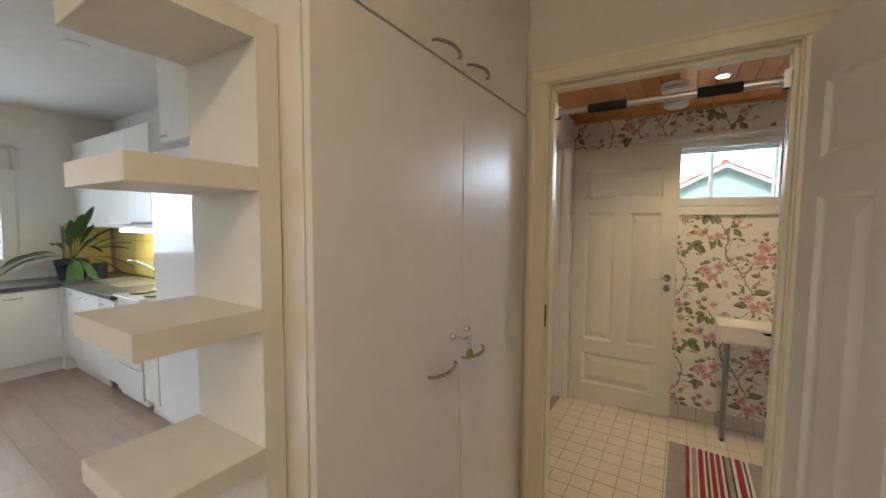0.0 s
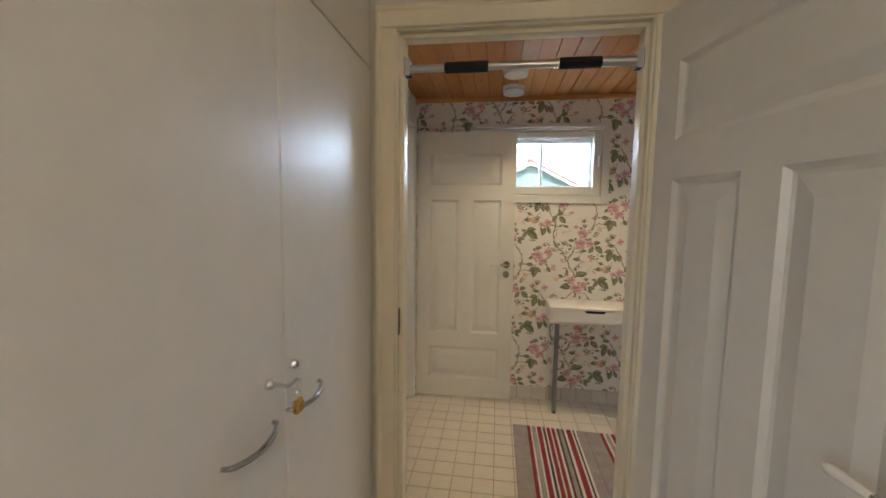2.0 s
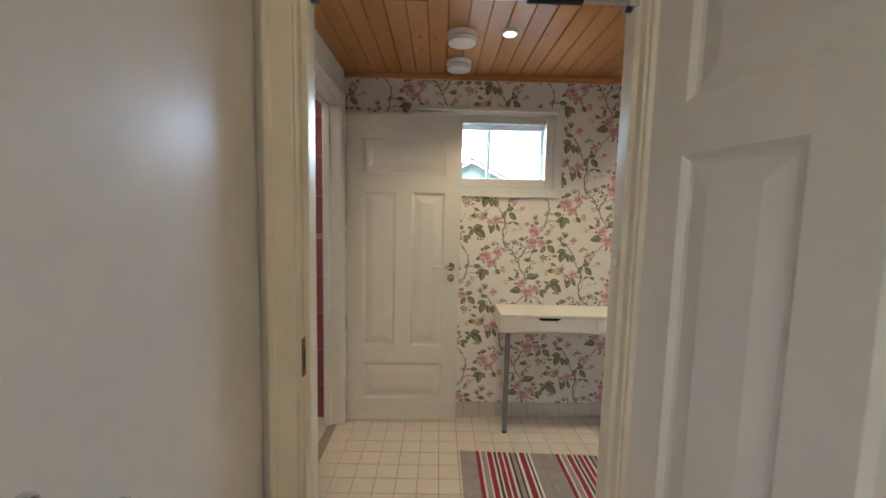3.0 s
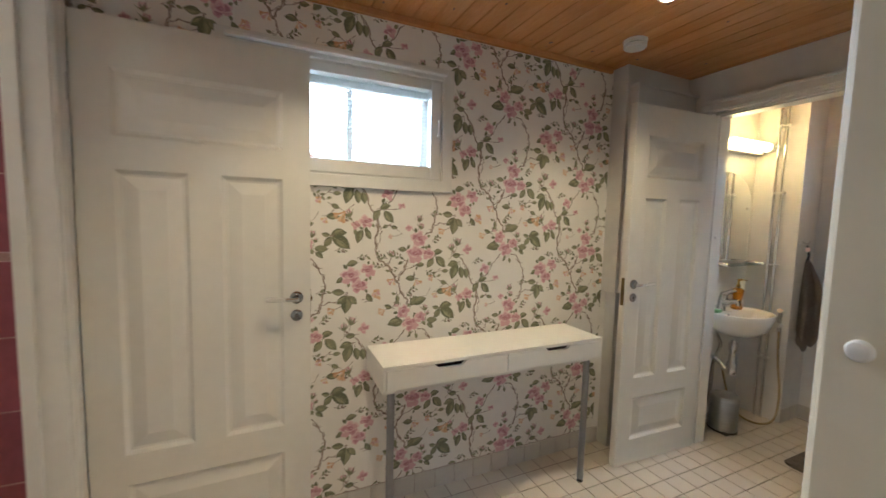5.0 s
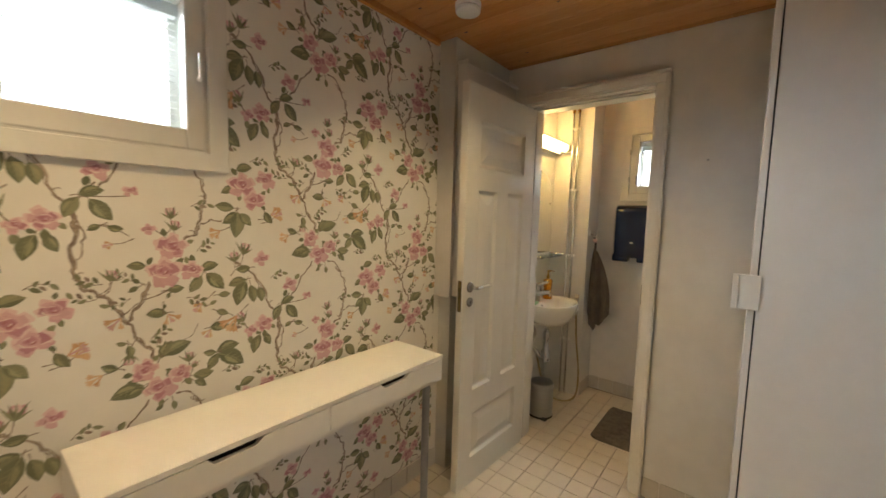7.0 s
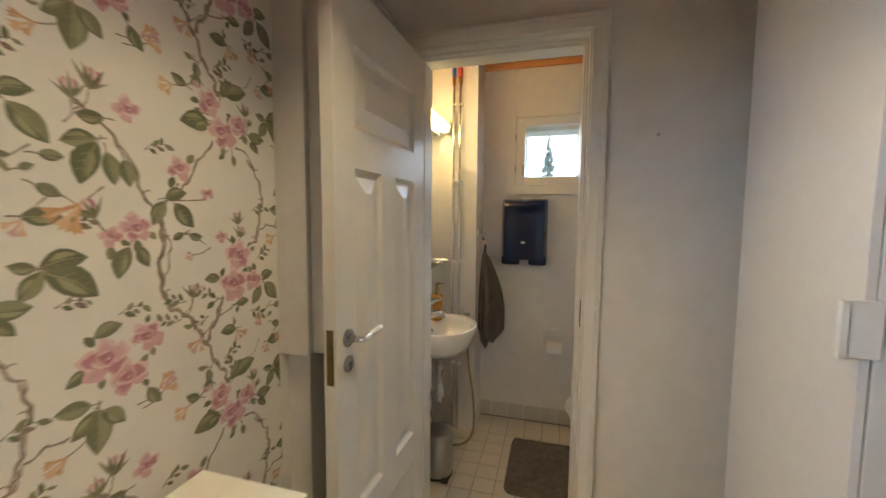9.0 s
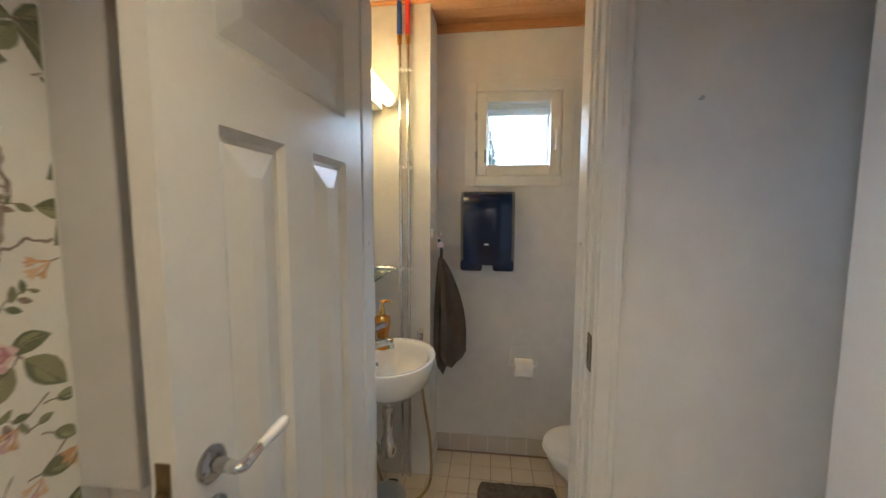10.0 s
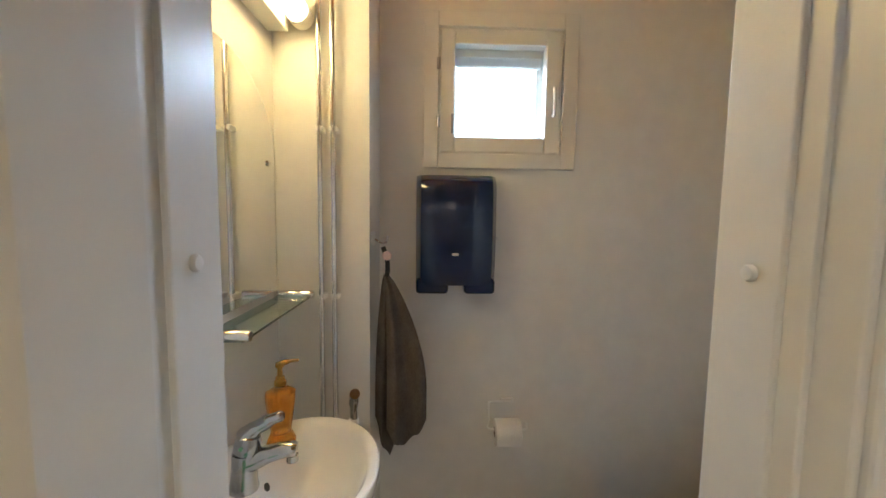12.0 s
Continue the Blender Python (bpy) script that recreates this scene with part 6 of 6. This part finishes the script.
VINES = [([(180, 8), (207, -9), (263, -62), (293, -142), (328, -207)], 4.5, 5.5),
         ([(-212, 178), (-205, 128), (-213, 69), (-208, 9), (-196, -27), (-169, -42), (-141, -70), (-123, -113), (-100, -149), (-80, -194), (-58, -223), (-52, -256)], 6.5, 5.5), ([(-210, 161), (-192, 128), (-191, 85), (-208, 35)], 3.5, 3), 
         ([(34, 92), (63, 114), (80, 166), (93, 220), (82, 266), (66, 301), (46, 328)], 4.5, 3.5), ([(142, 151), (103, 148), (79, 135), (65, 114)], 3.5, 3), ([(-57, -29), (-71, -66), (-95, -110), (-105, -137)], 6, 5), ([(-5, -52), (-37, -67), (-72, -76)], 3.5, 2.5), ([(1, -374), (36, -381), (68, -424)], 4, 3.5), 
         ([(467, -5), (415, -75), (379, -131), (337, -163)], 4, 4.5), ([(227, -228), (181, -175), (145, -147)], 2.5, 2), ([(66, -172), (46, -206), (17, -214)], 1.8, 1.2), ([(-180, 132), (-142, 136), (-97, 106)], 2.5, 1.8), ([(-46, 126), (-23, 111), (-8, 90)], 2.5, 2), ([(372, -116), (351, -139), (338, -156)], 3, 3), ([(443, -148), (407, -152), (358, -154)], 2.5, 2.5)]

for col in range(-4, 4):
    for rowk in range(-5, 6):
        ox, oz = 0.503 + 0.534 * col, 1.234 + 0.364 * col + 0.728 * rowk
        if not (-0.45 < oz < 2.85):
            continue
        rng = random.Random(17)
        LAYER[0] = 0
        at = lambda x, z: (ox + x / 1000, oz + z / 1000)
        for pts, w0, w1 in VINES:
            vine([at(a, b) for a, b in pts], w0 * 0.62 / 1000, w1 * 0.50 / 1000)
            if w0 > 4:
                # a second, thinner strand winds round the main stem, with short thorny spurs
                vine([at(a + 7 * math.sin(k * 1.9), b + 5 * math.cos(k * 1.9)) for k, (a, b) in enumerate(pts)], 0.0017, 0.0014)
                for k in range(1, len(pts) - 1, 2):
                    a, b = pts[k]
                    side = rng.choice((-1, 1))
                    vine([at(a, b), at(a + side * 9, b + 6), at(a + side * 15, b + 4)], 0.0016, 0.0008)
        for x, z, a, r in BUDS + YELLOW:
            vine([at(x - 45 * math.cos(a) - 14 * math.sin(a), z - 45 * math.sin(a)), at(x - 22 * math.cos(a), z - 22 * math.sin(a) - 5), at(x, z)], 0.0014, 0.0010)
        for x, z, a in SPRIGS:
            sprig(*at(x, z), a, rng)
        for x, z, a, size in LEAVES + LEAVES_LOW + LEAVES_SIDE:
            vine([at(x - 16 * math.cos(a), z - 16 * math.sin(a)), at(x - 8 * math.cos(a), z - 8 * math.sin(a) + 1), at(x, z)], 0.0014, 0.0011)
            leaf_shape(*at(x, z), a, size * 1.06 / 1000, LEAF if rng.random() < 0.55 else LEAFL, 0.88)
        for x, z, r in ROSES[:12]:
            for k in range(2):
                b = rng.uniform(0, 6.28)
                leaf_shape(*at(x + r * 0.8 * math.cos(b), z + r * 0.7 * math.sin(b)), b + rng.uniform(-0.4, 0.4), rng.uniform(0.018, 0.030), LEAF if k else LEAFL)
        for x, z, a, r in BUDS:
            bud_shape(*at(x, z), a, r * 0.95 / 1000, rng)
        for x, z, a, r in YELLOW:
            trumpet(*at(x, z), a, r / 1000, rng)
        for x, z, r in ROSES:
            rose_shape(*at(x, z), r * 0.92 / 1000, rng)
for key in list(inks):
    bm, m = inks[key]
    ob = part("wallpaper_print", bm, m)
    tagged(ob, "printed roses, leaves and stems of the wallpaper", "wallpaper", kind="stuff")


# ---- tiles and planks, piece by piece ----
def piece_mesh(name, sx, sy, sz, material, edge=0.0015):
    """A tile with chamfered upper edges, its base at z = 0."""
    me = bpy.data.meshes.new(name)
    a, b = sx / 2, sy / 2
    v = [(-a, -b, 0), (a, -b, 0), (a, b, 0), (-a, b, 0), (-a, -b, sz - edge), (a, -b, sz - edge), (a, b, sz - edge), (-a, b, sz - edge),
         (-a + edge, -b + edge, sz), (a - edge, -b + edge, sz), (a - edge, b - edge, sz), (-a + edge, b - edge, sz)]
    f = [(0, 1, 5, 4), (1, 2, 6, 5), (2, 3, 7, 6), (3, 0, 4, 7), (4, 5, 9, 8), (5, 6, 10, 9), (6, 7, 11, 10), (7, 4, 8, 11), (8, 9, 10, 11)]
    me.from_pydata(v, [], f)
    me.materials.append(material)
    return me


def lay(name, me, parent, m):
    ob = new(name, me)
    ob.parent = parent
    ob.matrix_basis = m
    return ob


floor_ob = bpy.data.objects["floor"]
PITCH = 0.1135
tile = piece_mesh("tile", PITCH - 0.004, PITCH - 0.004, 0.006, TILE)
rest_v, rest_f = [], []
count = 0
nx, ny = 40, 22
for i in range(nx):
    for j in range(ny):
        x, y = -0.80 + PITCH * (i + 0.5), 1.757 + PITCH * (j + 0.5) - 0.05
        if y > 3.39 or x > 3.44 or (x > 3.2 and y > 3.1):
            continue
        near = (x < 2.27 and 2.25 < y < 3.35 and not (0.06 < x < 1.5 and 2.36 < y < 2.98)) or (x > 2.27 and y > 2.3 and not (2.72 < x < 3.2 and 2.42 < y < 2.74))
        if near and count < 300:
            lay("tile", tile, floor_ob, pose(x, y, -0.006))
            count += 1
        else:
            b = len(rest_v)
            h = PITCH / 2 - 0.002
            e = h - 0.0015
            rest_v += [(x - h, y - h, -0.0015), (x + h, y - h, -0.0015), (x + h, y + h, -0.0015), (x - h, y + h, -0.0015),
                       (x - e, y - e, 0), (x + e, y - e, 0), (x + e, y + e, 0), (x - e, y + e, 0)]
            rest_f += [(b, b + 1, b + 5, b + 4), (b + 1, b + 2, b + 6, b + 5), (b + 2, b + 3, b + 7, b + 6), (b + 3, b, b + 4, b + 7), (b + 4, b + 5, b + 6, b + 7)]
me = bpy.data.meshes.new("tiles_far")
me.from_pydata(rest_v, [], rest_f)
me.materials.append(TILEJ)
ob = new("tiles_far", me)
ob.parent = floor_ob
ob["kind"] = "stuff"

# skirting tiles
sk = structure("skirting", boxes((WEST, 1.72, NORTH - 0.003, NORTH - 0.0005, 0, 0.1)), GROUT, "row of pale skirting tiles along the walls", "skirting")
skt = piece_mesh("skirting_tile", PITCH - 0.004, 0.098, 0.007, SKIRT)
k = 0
while -0.76 + PITCH * (k + 1) < 1.78:
    lay("skirting_tile", skt, sk, pose(-0.80 + PITCH * (k + 1), NORTH - 0.002, 0.050, 90))
    k += 1
for k in range(6):
    y = 2.385 - PITCH * k
    lay("skirting_tile", skt, sk, pose(2.270, y, 0.050, 90, 0, -90))
for k in range(12):
    y = 3.03 - PITCH * k
    lay("skirting_tile", skt, sk, pose(3.424, y, 0.050, 90, 0, -90))
for k in range(2):
    lay("skirting_tile", skt, sk, pose(3.236 + PITCH * k, 3.055, 0.050, 90))
for k in range(7):
    lay("skirting_tile", skt, sk, pose(2.46 + PITCH * k, 3.351, 0.050, 90))

# pink wall tiles of the shower
shw = bpy.data.objects["wall_shower_north"]
TW, TH, BZ = 0.330, 0.2525, 1.250
pt = piece_mesh("wall_tile", TW - 0.003, TH - 0.003, 0.0025, PTILE, 0.0008)
bt = piece_mesh("border_tile", 0.081, 0.026, 0.003, BORD, 0.0008)
edge_tile = piece_mesh("wall_tile", 0.141, TH - 0.003, 0.0025, PTILE, 0.0008)
for i in range(5):
    x = -1.011 + TW * (0.5 - i) if i else -0.939
    for z in [BZ + 0.015 + TH * (q + 0.5) for q in range(4)] + [BZ - 0.015 - TH * (q + 0.5) for q in range(6)]:
        lay("wall_tile", pt if i else edge_tile, shw, pose(x, 3.3455, z, 90))
for k in range(16):
    lay("border_tile", bt, shw, pose(-0.912 - 0.083 * k, 3.3455, BZ, 90))

# yellow tiles behind the worktop
ysp = structure("splashback", box(-5.69, -3.23, 1.840, 1.849, 0.86, 1.435), GROUT, "yellow glazed tile splashback", "splashback")
yt = piece_mesh("wall_tile", 0.196, 0.186, 0.006, YTILE)
for i in range(12):
    for j in range(3):
        lay("wall_tile", yt, ysp, pose(-5.59 + 0.2 * i, 1.840, 0.96 + 0.19 * j, 90))
ysw = structure("splashback_west", box(-5.699, -5.690, 1.38, 1.84, 0.86, 1.395), GROUT, "yellow glazed tile splashback", "splashback")
for i in range(2):
    for j in range(3):
        lay("wall_tile", yt, ysw, pose(-5.690, 1.50 + 0.2 * i, 0.955 + 0.19 * j, 90, 0, 90))

# laminate boards of the kitchen and hall
fh = bpy.data.objects["floor_hall"]
lam = piece_mesh("plank", 1.199, 0.189, 0.007, LAMIN, 0.0004)
rngl = random.Random(9)
for j in range(23):
    off = rngl.uniform(0, 1.2)
    for i in range(6):
        x = -5.9 + off + 1.2 * i
        if x + 0.6 < 0.62 and x - 0.6 > -5.95:
            lay("plank", lam, fh, pose(x, 1.65 - 0.19 * j, -0.007))
